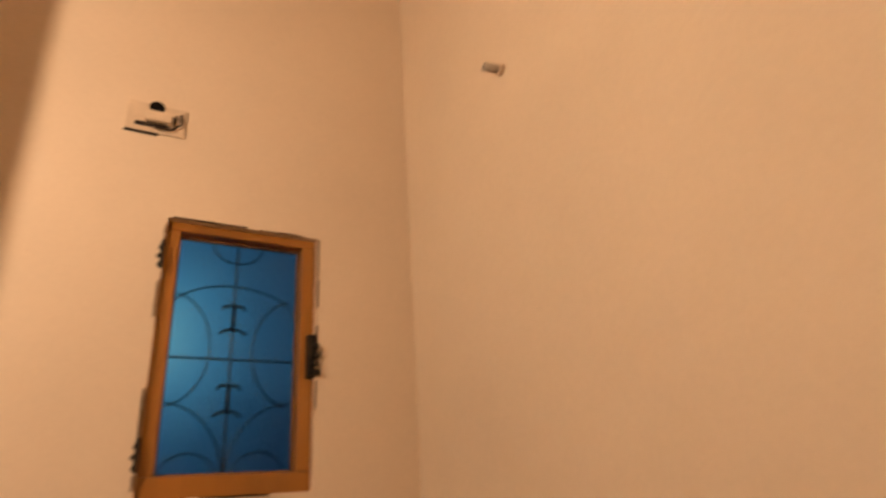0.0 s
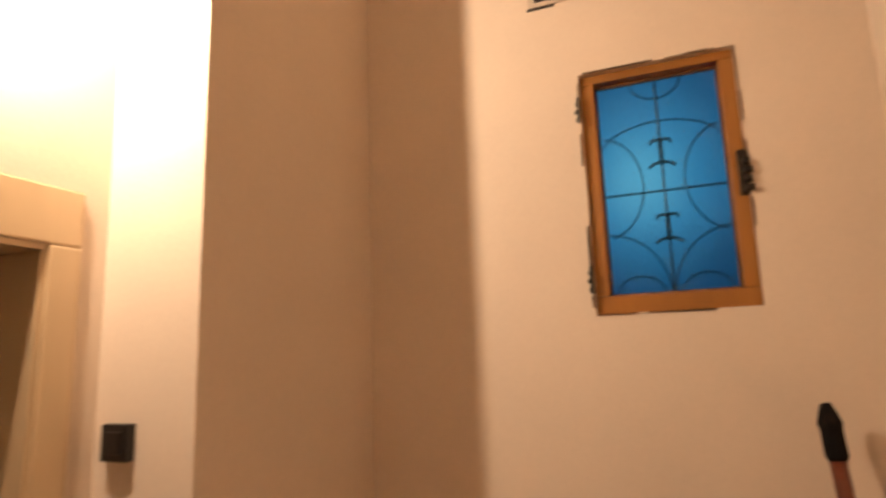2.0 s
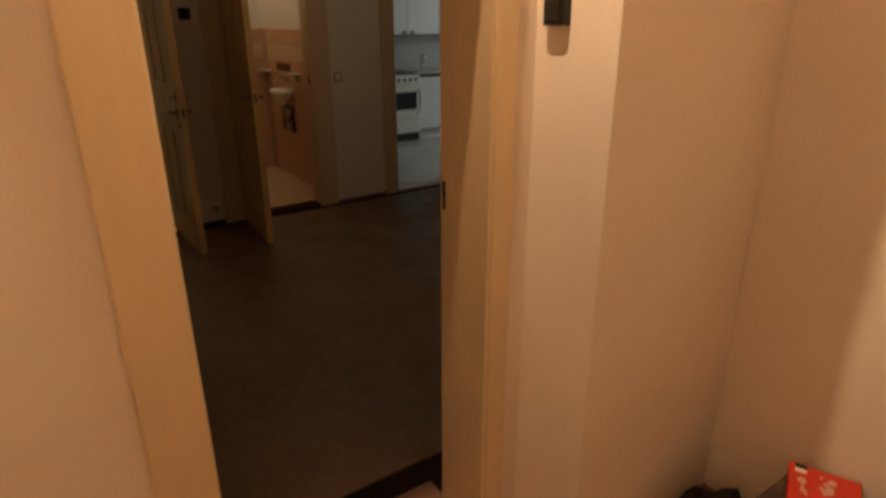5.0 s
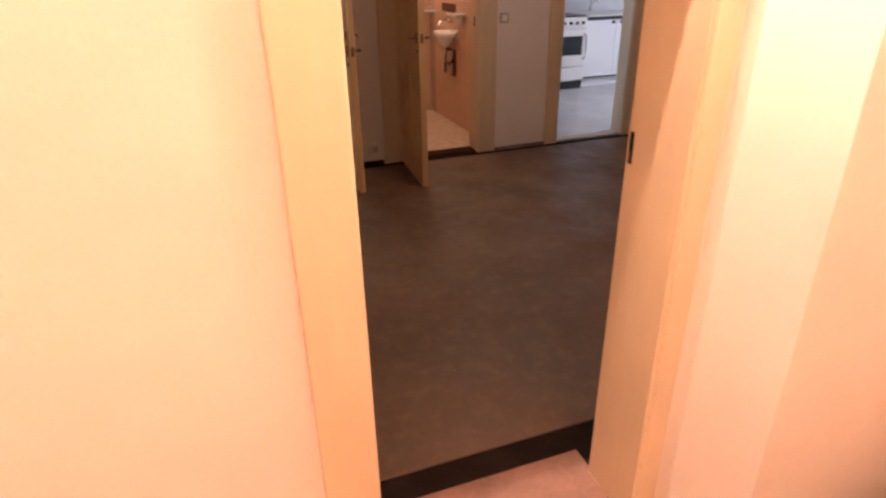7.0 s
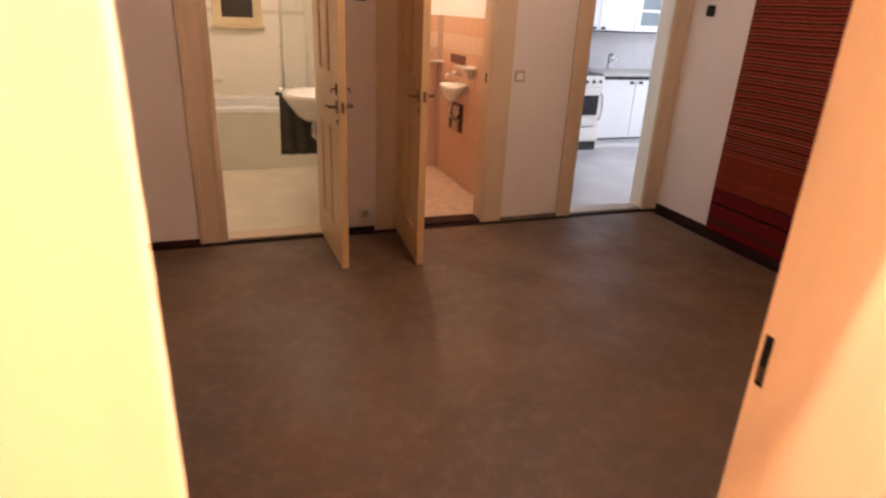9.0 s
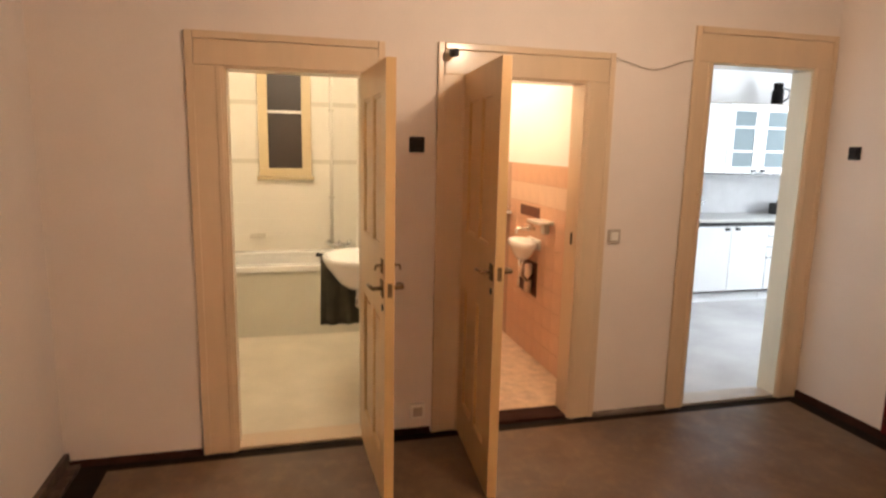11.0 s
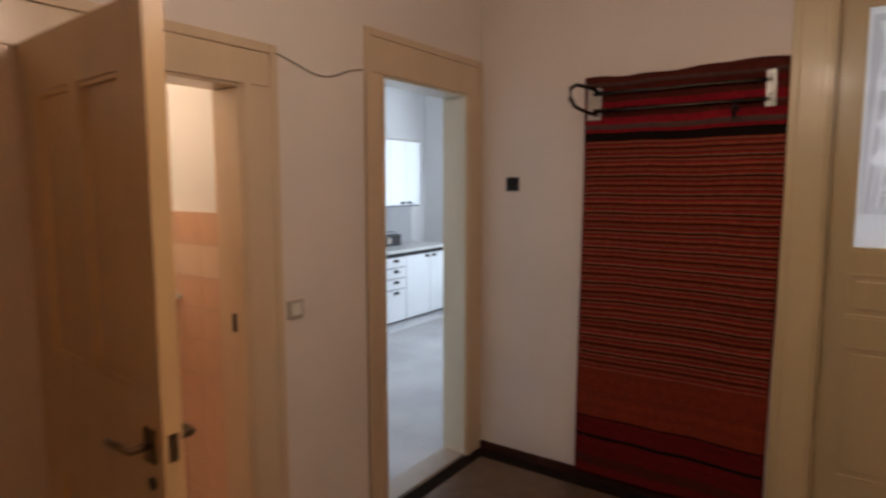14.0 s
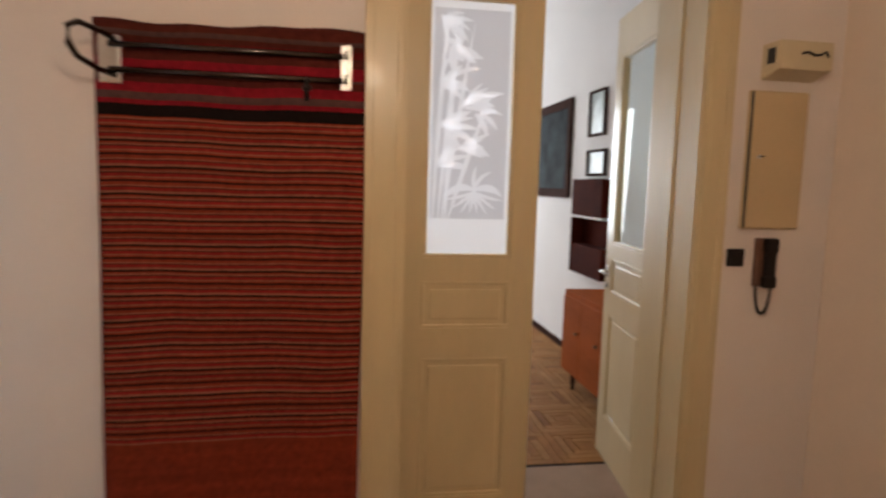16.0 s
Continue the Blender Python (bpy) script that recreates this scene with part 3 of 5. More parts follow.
def panel_leaf(name, w, h, t, openings, material, label, origin, turn, glass=None, handle_z=1.05, hardware=BRASS, hand=1, raised=True, group="", bolt=False):
    """A framed door leaf from its hinge along +x: openings are (x0, x1, z0, z1, kind) with panel or glass in them."""
    root = thing(name, label, "door", (0, 0, 0), group)
    bm = bmesh.new()
    xs = sorted({0, w, *[o[0] for o in openings], *[o[1] for o in openings]})
    for u, v in zip(xs, xs[1:]):
        spans = [(0.0, h)]
        for o in openings:
            if o[0] <= u and v <= o[1]:
                spans = [s for lo, hi in spans for s in ((lo, min(hi, o[2])), (max(lo, o[3]), hi)) if s[1] - s[0] > 1e-4]
        for lo, hi in spans:
            box(bm, u, v, -t / 2, t / 2, lo, hi)
    bmesh.ops.remove_doubles(bm, verts=bm.verts, dist=1e-5)
    part("leaf_frame", bm, material, root)
    for x0, x1, z0, z1, kind in openings:
        if kind == "panel":
            p = part("panel", B(x0, x1, -t * 0.22, t * 0.22, z0, z1), material, root)
            if raised:
                part("panel_field", B(x0 + 0.035, x1 - 0.035, -t * 0.36, t * 0.36, z0 + 0.035, z1 - 0.035, bevel=0.006), material, p)
            for u0, u1, s0, s1 in ((x0, x1, z0, z0 + 0.014), (x0, x1, z1 - 0.014, z1), (x0, x0 + 0.014, z0 + 0.014, z1 - 0.014), (x1 - 0.014, x1, z0 + 0.014, z1 - 0.014)):
                part("moulding", B(u0, u1, -t * 0.46, t * 0.46, s0, s1, bevel=0.004), material, p)
        else:
            g = part("glass_pane", B(x0, x1, -0.002, 0.002, z0, z1), glass, root)
            g.visible_shadow = False
            for u0, u1, s0, s1 in ((x0, x1, z0, z0 + 0.016), (x0, x1, z1 - 0.016, z1), (x0, x0 + 0.016, z0 + 0.016, z1 - 0.016), (x1 - 0.016, x1, z0 + 0.016, z1 - 0.016)):
                part("glazing_bead", B(u0, u1, -t * 0.42, t * 0.42, s0, s1, bevel=0.003), material, root)
    if handle_z:
        hx = w - 0.05
        for s in (1, -1):
            plate = part("handle_plate", B(hx - 0.02, hx + 0.02, s * (t / 2), s * (t / 2 + 0.005), handle_z - 0.035, handle_z + 0.035, bevel=0.002), hardware, root)
            bm = rod(bmesh.new(), (hx, s * t / 2, handle_z), (hx, s * (t / 2 + 0.045), handle_z), 0.009)
            tube(bm, [(hx, s * (t / 2 + 0.045), handle_z), (hx - 0.03, s * (t / 2 + 0.05), handle_z + 0.002), (hx - 0.075, s * (t / 2 + 0.05), handle_z - 0.002), (hx - 0.115, s * (t / 2 + 0.044), handle_z - 0.010)], 0.008)
            part("lever", bm, hardware, plate, smooth=True)
            part("keyhole_plate", rod(bmesh.new(), (hx, s * (t / 2 - 0.001), handle_z - 0.085), (hx, s * (t / 2 + 0.005), handle_z - 0.085), 0.014), BLACK, root)
        if bolt:
            for s in (1, -1):
                rose = part("bolt_plate", B(hx - 0.011, hx + 0.011, s * (t / 2), s * (t / 2 + 0.005), handle_z + 0.07, handle_z + 0.125, bevel=0.003), hardware, root)
                part("bolt_knob", tube(bmesh.new(), [(hx, s * t / 2, handle_z + 0.1), (hx, s * (t / 2 + 0.03), handle_z + 0.1), (hx, s * (t / 2 + 0.034), handle_z + 0.08)], 0.0055), hardware, rose, smooth=True)
        part("lock_edge", B(w, w + 0.002, -0.01, 0.01, handle_z - 0.03, handle_z + 0.03), hardware, root)
    for hz in (0.25, h - 0.25):
        part("hinge", rod(bmesh.new(), (-0.004, t / 2 + 0.004, hz - 0.05), (-0.004, t / 2 + 0.004, hz + 0.05), 0.008), hardware, root)
    root.matrix_basis = pose(*origin, 0, 0, turn)
    return root


W1, W2 = 0.665, 0.70
panel_leaf("bathroom_door", W1, 1.93, 0.042, [(0.11, 0.30, 0.2, 0.85, "panel"), (0.365, 0.555, 0.2, 0.85, "panel"), (0.11, 0.30, 1.15, 1.8, "panel"), (0.365, 0.555, 1.15, 1.8, "panel")], LEAF_PAINT, "open yellowed cream panelled bathroom door with brass lever handle", (-2.874, -0.005, 0.012), -88, hand=1, handle_z=0.985, bolt=True)
panel_leaf("toilet_door", W2, 1.955, 0.042, [(0.12, 0.32, 0.2, 0.85, "panel"), (0.38, 0.58, 0.2, 0.85, "panel"), (0.12, 0.32, 1.15, 1.82, "panel"), (0.38, 0.58, 1.15, 1.82, "panel")], LEAF_PAINT, "open yellowed cream panelled toilet door with brass lever handle", (-2.335, -0.02, 0.012), -94, raised=False)
FULL = 2.58
left_leaf = panel_leaf("glazed_door", 0.575, FULL, 0.045, [(0.09, 0.468, 1.30, 2.36, "glass"), (0.09, 0.468, 1.0, 1.20, "panel"), (0.09, 0.468, 0.25, 0.87, "panel")], CREAM, "closed cream glazed door leaf with etched plant pattern", (0.19, -1.725, 0.012), -90, glass=ETCHED, handle_z=0, group="double door leaves")
panel_leaf("glazed_door", 0.70, FULL, 0.045, [(0.10, 0.59, 1.285, 2.36, "glass"), (0.10, 0.59, 1.0, 1.20, "panel"), (0.10, 0.59, 0.25, 0.87, "panel")], CREAM, "open cream glazed door leaf with clear glass", (0.42, -2.985, 0.012), -7, glass=GREEN_GLASS, handle_z=1.12, hardware=CHROME, group="double door leaves")
solid("door_jamb_5", B(0.17, 0.21, -2.93, -2.905, 0, 2.62, bevel=0.004), CREAM, "cream rebate of the double door", "door frame", kind="structure")

# ---- hall things ----
def switch(name, place, normal, size, material, label, category="switch", rocker=None, d=0.012):
    """A flat wall plate facing along normal ('-x' or '-y') with a smaller rocker on it."""
    x, y, z = place
    s = size / 2
    root = thing(name, label, category, place)
    if normal == "-y":
        part("plate", B(x - s, x + s, y - d, y, z - s, z + s, bevel=0.004), material, root)
        part("rocker", B(x - s * 0.6, x + s * 0.6, y - d - 0.006, y - d + 0.001, z - s * 0.6, z + s * 0.6, bevel=0.003), rocker or material, root)
    else:
        part("plate", B(x - d, x, y - s, y + s, z - s, z + s, bevel=0.004), material, root)
        part("rocker", B(x - d - 0.006, x - d + 0.001, y - s * 0.6, y + s * 0.6, z - s * 0.6, z + s * 0.6, bevel=0.003), rocker or material, root)
    return root


switch("wall_switch", (-2.604, 0, 1.605), "-y", 0.08, BROWN_PLASTIC, "square black wall plate between the open doors")
switch("wall_switch", (-1.43, 0, 1.105), "-y", 0.08, GREY_PLASTIC, "grey square light switch beside the toilet door", rocker=WHITE_PLASTIC)
switch("wall_switch", (0, -0.218, 1.607), "-x", 0.078, BROWN_PLASTIC, "square dark brown wall plate beside the rug")
switch("wall_switch", (0, -3.115, 1.345), "-x", 0.075, BROWN_PLASTIC, "square dark brown switch beside the intercom")
switch("wall_switch", (-2.652, -3.825, 1.58), "-x", 0.07, BLACK, "square black light switch on the store room pier", d=0.02)
switch("wall_socket", (-2.585, 0, 0.14), "-y", 0.085, WHITE_PLASTIC, "white wall socket with grey insert near the floor", "socket", rocker=GREY_PLASTIC, d=0.03)

rug_bm = bmesh.new()
NY, NZ = 60, 150
y0, y1, zb, zt = -0.645, -1.562, 0.05, 2.155
grid = []
for i in range(NZ + 1):
    row = []
    for j in range(NY + 1):
        u, v = j / NY, i / NZ
        y = y0 + (y1 - y0) * u + 0.006 * math.sin(5 * v + 1)
        z = zb + (zt - zb) * v + (0.005 * math.sin(7 * u + 2) + 0.003 * math.sin(23 * u)) * (v ** 6) - 0.012 * (1 - u) * v ** 3
        x = -0.022 - 0.006 * math.sin(7 * u + 3 * v) - 0.004 * math.sin(17 * u + 1.3 * v) - 0.008 * (1 - v) ** 4
        row.append(rug_bm.verts.new((x, y, z)))
    grid.append(row)
for i in range(NZ):
    for j in range(NY):
        rug_bm.faces.new((grid[i][j], grid[i][j + 1], grid[i + 1][j + 1], grid[i + 1][j]))
rug = solid("hanging_rug", rug_bm, RUG, "red and black striped woven rug hung on the wall", "rug", smooth=True)
th = rug.modifiers.new("thickness", "SOLIDIFY")
th.thickness, th.offset = 0.008, 0
hem = bmesh.new()
for k in range(46):
    yy = y0 + (y1 - y0) * (k + 0.5) / 46 + random.uniform(-0.004, 0.004)
    zz = zt - 0.012 * (1 - (k + .5) / 46) + 0.005 * math.sin(7 * (k + .5) / 46 + 2) + 0.003 * math.sin(23 * (k + .5) / 46) - 0.004
    rod(hem, (-0.026, yy, zz - 0.004), (-0.026 + random.uniform(-0.008, 0.004), yy + random.uniform(-0.006, 0.006), zz + random.uniform(0.0, 0.007)), 0.004, 6, 0.002)
part("fringe", hem, DARK_WOOD, rug, "dark knotted fringe along the top edge")

rack = thing("coat_rack", "wall coat rack of dark metal tube with chrome brackets", "coat rack", (0, -1.08, 1.95))
for z in (2.085, 1.975):
    bm = bmesh.new()
    rod(bm, (-0.045, -0.70, z if z < 2 else 2.06), (-0.045, -1.50, z if z < 2 else 2.06), 0.011)
    part("rail", bm, RACK_METAL, rack, smooth=True)
bm = bmesh.new()
tube(bm, [(-0.045, -0.72, 2.075), (-0.12, -0.70, 2.085), (-0.20, -0.67, 2.09), (-0.235, -0.655, 2.07), (-0.235, -0.655, 2.02), (-0.20, -0.665, 1.985), (-0.12, -0.69, 1.965), (-0.045, -0.72, 1.955)], 0.010)
part("loop", bm, RACK_METAL, rack, smooth=True)
part("bracket", B(-0.042, -0.028, -0.735, -0.665, 1.93, 2.09, bevel=0.004), STEEL, rack)
right_b = part("bracket", B(-0.075, -0.04, -1.512, -1.502, 1.95, 2.098, bevel=0.004), BRACKET_STEEL, rack, "shiny steel bracket")
part("bracket_flange", B(-0.060, -0.04, -1.492, -1.486, 1.955, 2.09, bevel=0.002), BRACKET_STEEL, right_b)
for z in (1.975, 2.06):
    part("screw", rod(bmesh.new(), (-0.034, -1.497, z + 0.02), (-0.039, -1.497, z + 0.02), 0.005, 10), BLACK_METAL, right_b)
part("bracket_plate", B(-0.034, -0.028, -1.518, -1.478, 1.945, 2.102, bevel=0.002), BRACKET_STEEL, right_b)
hk = bmesh.new()
tube(hk, [(-0.05, -1.36, 1.975), (-0.07, -1.36, 1.95), (-0.075, -1.36, 1.925), (-0.06, -1.36, 1.905), (-0.045, -1.36, 1.915)], 0.008)
lathe(hk, [(0.004, 0), (0.016, 0.008), (0.016, 0.02), (0.004, 0.03)], (-0.05, -1.36, 1.93), 12)
part("hook", hk, BLACK_METAL, rack, smooth=True)

fuse = thing("fuse_box", "beige metal fuse box door with small lock", "fuse box", (0, -3.27, 1.47))
part("frame", B(-0.02, 0, -3.375, -3.122, 1.468, 2.032, bevel=0.003), BEIGE_METAL, fuse)
dr = part("door", B(-0.034, -0.021, -3.37, -3.128, 1.474, 2.026, bevel=0.004), BEIGE_METAL, fuse)
part("gap", B(-0.03, -0.0205, -3.127, -3.122, 1.474, 2.026), BLACK, fuse)
part("lock", rod(bmesh.new(), (-0.033, -3.165, 1.765), (-0.042, -3.165, 1.765), 0.009), STEEL, dr)
part("key_slot", B(-0.044, -0.040, -3.185, -3.16, 1.763, 1.768), BLACK, dr)
bell = thing("doorbell_box", "yellowed plastic doorbell box with slanted underside", "doorbell", (0, -3.31, 2.07))
bm = B(-0.11, 0, -3.40, -3.165, 2.075, 2.215, bevel=0.008)
for v in bm.verts:
    if v.co.x < -0.05 and v.co.z < 2.12:
        v.co.z += 0.028
part("body", bm, BEIGE_PLASTIC, bell)
part("slot", B(-0.085, -0.04, -3.1655, -3.1625, 2.13, 2.19), BLACK, bell)
em = bmesh.new()
tube(em, [(-0.112, -3.26, 2.165), (-0.112, -3.285, 2.172), (-0.112, -3.315, 2.16), (-0.112, -3.34, 2.163), (-0.112, -3.365, 2.176), (-0.112, -3.375, 2.155)], 0.005)
part("emblem", em, BROWN_PLASTIC, bell, "raised dark scribble-shaped emblem")

inter = thing("intercom_phone", "dark brown wall intercom with hanging handset and cord", "intercom", (0, -3.255, 1.22))
part("base", B(-0.03, 0, -3.262, -3.2, 1.225, 1.43, bevel=0.006), HANDSET_BASE, inter, "lighter brown back plate")
hs = bmesh.new()
box(hs, -0.062, -0.034, -3.268, -3.222, 1.225, 1.43, bevel=0.011)
box(hs, -0.066, -0.030, -3.272, -3.218, 1.37, 1.432, bevel=0.010)
box(hs, -0.066, -0.030, -3.272, -3.218, 1.222, 1.275, bevel=0.010)
part("handset", hs, BROWN_PLASTIC, inter)
cord = []
for k in range(90):
    a = k / 89
    cy, cz = -3.236 - 0.033 * math.cos(math.pi * (1 - a) * 1.0), 1.225 - 0.115 * math.sin(math.pi * a)
    cord.append((-0.03 + 0.006 * math.cos(k * 1.5), cy + 0.006 * math.sin(k * 1.5), cz))
part("cord", tube(bmesh.new(), cord, 0.0035, 6), BROWN_PLASTIC, inter, smooth=True)

lamp = thing("chandelier", "ceiling lamp with three opal glass shades, one brightly lit", "chandelier", (-1.93, -1.48, 2.28))
bm = rod(bmesh.new(), (-1.93, -1.48, 2.55), (-1.93, -1.48, H), 0.01)
lathe(bm, [(0.02, 0), (0.06, 0.03), (0.065, 0.06)], (-1.93, -1.48, H - 0.06))
lathe(bm, [(0.01, 0), (0.045, 0.02), (0.045, 0.06), (0.01, 0.09)], (-1.93, -1.48, 2.52))
part("stem", bm, BRASS, lamp, smooth=True)
for gx, gy, gz, mat_s in ((-1.97, -1.62, 2.33, SHADE_GLASS), (-2.10, -1.36, 2.42, SHADE_DIM), (-1.74, -1.42, 2.42, SHADE_OFF)):
    arm = part("arm", tube(bmesh.new(), [(-1.93, -1.48, 2.56), (gx * .5 - 1.93 * .5, gy * .5 - 1.48 * .5, 2.60), (gx, gy, 2.55), (gx, gy, gz + 0.06)], 0.007), BRASS, lamp, smooth=True)
    bm = bmesh.new()
    lathe(bm, [(0.02, -0.085), (0.065, -0.072), (0.105, -0.03), (0.112, 0.01), (0.09, 0.055), (0.035, 0.085)], (gx, gy, gz), 32)
    sh = part("shade", bm, mat_s, arm, "opal glass shade", smooth=True)
    sh.visible_shadow = False

stop = thing("door_holder", "small round black door holder above the toilet door", "door holder", (-2.44, -0.05, 2.06))
part("cup", lathe(bmesh.new(), [(0.006, 0.0), (0.022, 0.004), (0.026, 0.012), (0.026, 0.04), (0.020, 0.04), (0.018, 0.014), (0.004, 0.012)], (-2.435, -0.08, 2.04), 20), BLACK, stop, smooth=True)
part("pin", rod(bmesh.new(), (-2.435, -0.08, 2.055), (-2.435, -0.02, 2.055), 0.007), CHROME, stop)
cable = [(-1.505 + 0.5 * a, -0.006, 2.105 + 0.0 * a - 0.05 * math.sin(math.pi * a ** 0.8) + 0.01 * math.sin(9 * a)) for a in [k / 24 for k in range(25)]]
solid("wall_cable", tube(bmesh.new(), cable, 0.0035, 6), GREY_PLASTIC, "thin painted cable sagging between two door frames", "cable", smooth=True)

# etched plant on the closed glazed leaf: clear ground inside a frosted border, white reeds and leaves on it
EY0, EY1, EZ0, EZ1 = -1.846, -2.160, 1.475, 2.325
ground = part("etched_ground", B(0.1868, 0.1872, EY1, EY0, EZ0, EZ1), CLEAR_FIGURE, left_leaf, "darker clear ground of the etched picture")
ground.visible_shadow = False
blades = bmesh.new()
rnd = random.Random(4)


def blade(u, v, angle, length, wide, bend):
    """One etched leaf from (u, v), shares of the picture from its upper corner, along an angle in degrees (0 across, 90 up)."""
    x = 0.1858 - 0.000001 * len(blades.verts)
    y, z, a, prev, n = EY0 + (EY1 - EY0) * u, EZ1 + (EZ0 - EZ1) * v, radians(angle), None, 9
    for k in range(n + 1):
        w = wide * math.sin(math.pi * (0.10 + 0.88 * k / n)) + 0.0006
        pair = []
        for sgn in (1, -1):
            yy, zz = y + sgn * w * math.sin(a), z + sgn * w * math.cos(a)
            pair.append(blades.verts.new((x, min(EY0 + 0.004, max(EY1 - 0.004, yy)), min(EZ1 + 0.004, max(EZ0, zz)))))
        if prev:
            blades.faces.new((prev[0], prev[1], pair[1], pair[0]))
        prev = pair
        y, z, a = y - length / n * math.cos(a), z + length / n * math.sin(a), a + radians(bend) / n


# canes rising at the hinge side
for u, lean, h in ((0.03, 88, 0.84), (0.10, 86, 0.83), (0.15, 82, 0.80), (0.20, 89, 0.62), (0.24, 74, 0.55)):
    blade(u, 1.0, lean, h, 0.010, rnd.uniform(-5, 5))
# tufts: place, count, leaf length, span of angles, width, droop
for u, v, n_l, reach, a0, a1, wide, bend in (
        (0.12, 0.05, 7, 0.13, -70, 40, 0.010, -40), (0.36, 0.20, 3, 0.11, 50, 110, 0.011, 70), (0.30, 0.18, 4, 0.12, -95, -40, 0.015, 25),
        (0.14, 0.35, 8, 0.15, -20, 80, 0.010, -30), (0.42, 0.44, 7, 0.16, 8, 62, 0.012, -28), (0.62, 0.47, 5, 0.11, -35, 40, 0.012, -35),
        (0.16, 0.56, 8, 0.17, -30, 45, 0.010, -25), (0.40, 0.64, 6, 0.12, -25, 35, 0.012, -20), (0.10, 0.74, 6, 0.12, 0, 80, 0.009, -45)):
    for k in range(n_l):
        blade(u + rnd.uniform(-0.06, 0.06), v + rnd.uniform(-0.025, 0.025), a0 + (a1 - a0) * k / (n_l - 1) + rnd.uniform(-8, 8), reach * rnd.uniform(0.65, 1.05), wide * rnd.uniform(0.75, 1.2), bend * rnd.uniform(0.6, 1.3))
# small drooping plant and the fan of roots below it
for angle, length, bend in ((35, 0.13, -95), (75, 0.11, -60), (100, 0.10, -30), (145, 0.13, 95), (165, 0.14, 70), (15, 0.13, -60)):
    blade(0.58, 0.86, angle, length, 0.008, bend)
for k in range(8):
    blade(0.58, 0.865, -155 + 18.5 * k, 0.085 + 0.05 * abs(math.cos(radians(-155 + 18.5 * k))), 0.006, 6 * (k - 3.5))
leaves = part("etched_leaves", blades, ETCHED, left_leaf, "white etched reeds and leaves")
leaves.visible_shadow = False

# ---- store room ----
win = thing("window_1", "small window with varnished pine frame and blue evening light", "window", (-1.97, -4.835, 1.81), kind="structure")
wy0, wy1, wz0, wz1 = -5.032, -4.648, 1.812, 2.462
fl, ft, fb = 0.037, 0.024, 0.046
for a, b, c, d in ((wy0, wy1, wz0, wz0 + fb), (wy0, wy1, wz1 - ft, wz1), (wy0, wy0 + fl, wz0 + fb, wz1 - ft), (wy1 - fl, wy1, wz0 + fb, wz1 - ft)):
    part("frame", B(-1.952, -1.89, a, b, c, d, bevel=0.004), PINE, win)
pane = part("pane", B(-1.915, -1.912, wy0 + fl, wy1 - fl, wz0 + fb, wz1 - ft), BLUE_PANE, win)
pane.visible_shadow = False
for a, b, c, d in ((wy0 + fl, wy1 - fl, wz0 + fb, wz0 + fb + 0.006), (wy0 + fl, wy1 - fl, wz1 - ft - 0.007, wz1 - ft), (wy0 + fl, wy0 + fl + 0.006, wz0 + fb + 0.006, wz1 - ft - 0.007), (wy1 - fl - 0.006, wy1 - fl, wz0 + fb + 0.006, wz1 - ft - 0.007)):
    part("putty", B(-1.922, -1.9155, a, b, c, d, bevel=0.002), GAP_DIRT, win, "dark dirty putty line round the pane")
# iron scrollwork behind the pane
gy0, gy1, gz0, gz1, gx = wy0 + 0.03, wy1 - 0.03, wz0 + 0.04, wz1 - 0.02, -1.878
gc, gw, gh = (gy0 + gy1) / 2, gy1 - gy0, gz1 - gz0
grille = thing("window_grille", "wrought iron scroll grille behind the small window", "grille", (gx, gc, gz0))
for nm, pts in (("upright", [(gx, gc, gz0), (gx, gc, gz1)]), ("crossbar", [(gx, gy0, gz0 + gh * 0.48), (gx, gy1, gz0 + gh * 0.48)])):
    part(nm, tube(bmesh.new(), pts, 0.0028, 8), BLACK_METAL, grille)


def arc(cy, cz, r, a0, a1, squash=1.0):
    return [(gx, cy + r * math.cos(radians(a0 + (a1 - a0) * k / 18)), cz + squash * r * math.sin(radians(a0 + (a1 - a0) * k / 18))) for k in range(19)]


for pts in (arc(gc, gz0 + gh * 0.66, gw * 0.5, 8, 172, 0.55), arc(gc, gz1 + 0.005, gw * 0.2, 180, 360, 0.8), arc(gy0, gz0 + gh * 0.52, gw * 0.34, -80, 80, 1.3), arc(gy1, gz0 + gh * 0.52, gw * 0.34, 100, 260, 1.3),
            arc(gy0 + gw * 0.02, gz0 + 0.0, gw * 0.47, 0, 90, 1.15), arc(gy1 - gw * 0.02, gz0 + 0.0, gw * 0.47, 90, 180, 1.15), arc(gc - gw * 0.25, gz0, gw * 0.2, 0, 180, 0.9), arc(gc + gw * 0.25, gz0, gw * 0.2, 0, 180, 0.9)):
    part("scroll", tube(bmesh.new(), pts, 0.0021, 6), BLACK_METAL, grille)
for z in (gz0 + gh * 0.66, gz0 + gh * 0.31):
    bm = rod(bmesh.new(), (gx, gc, z - 0.034), (gx, gc, z + 0.034), 0.0055, 10)
    tube(bm, [(gx, gc - 0.026, z + 0.024), (gx, gc - 0.024, z + 0.034), (gx, gc, z + 0.036), (gx, gc + 0.024, z + 0.034), (gx, gc + 0.026, z + 0.024)], 0.004, 6)
    tube(bm, [(gx, gc - 0.034, z - 0.040), (gx, gc - 0.018, z - 0.030), (gx, gc, z - 0.027), (gx, gc + 0.018, z - 0.030), (gx, gc + 0.034, z - 0.040)], 0.004, 6)
    part("knot", bm, BLACK_METAL, grille, smooth=True)
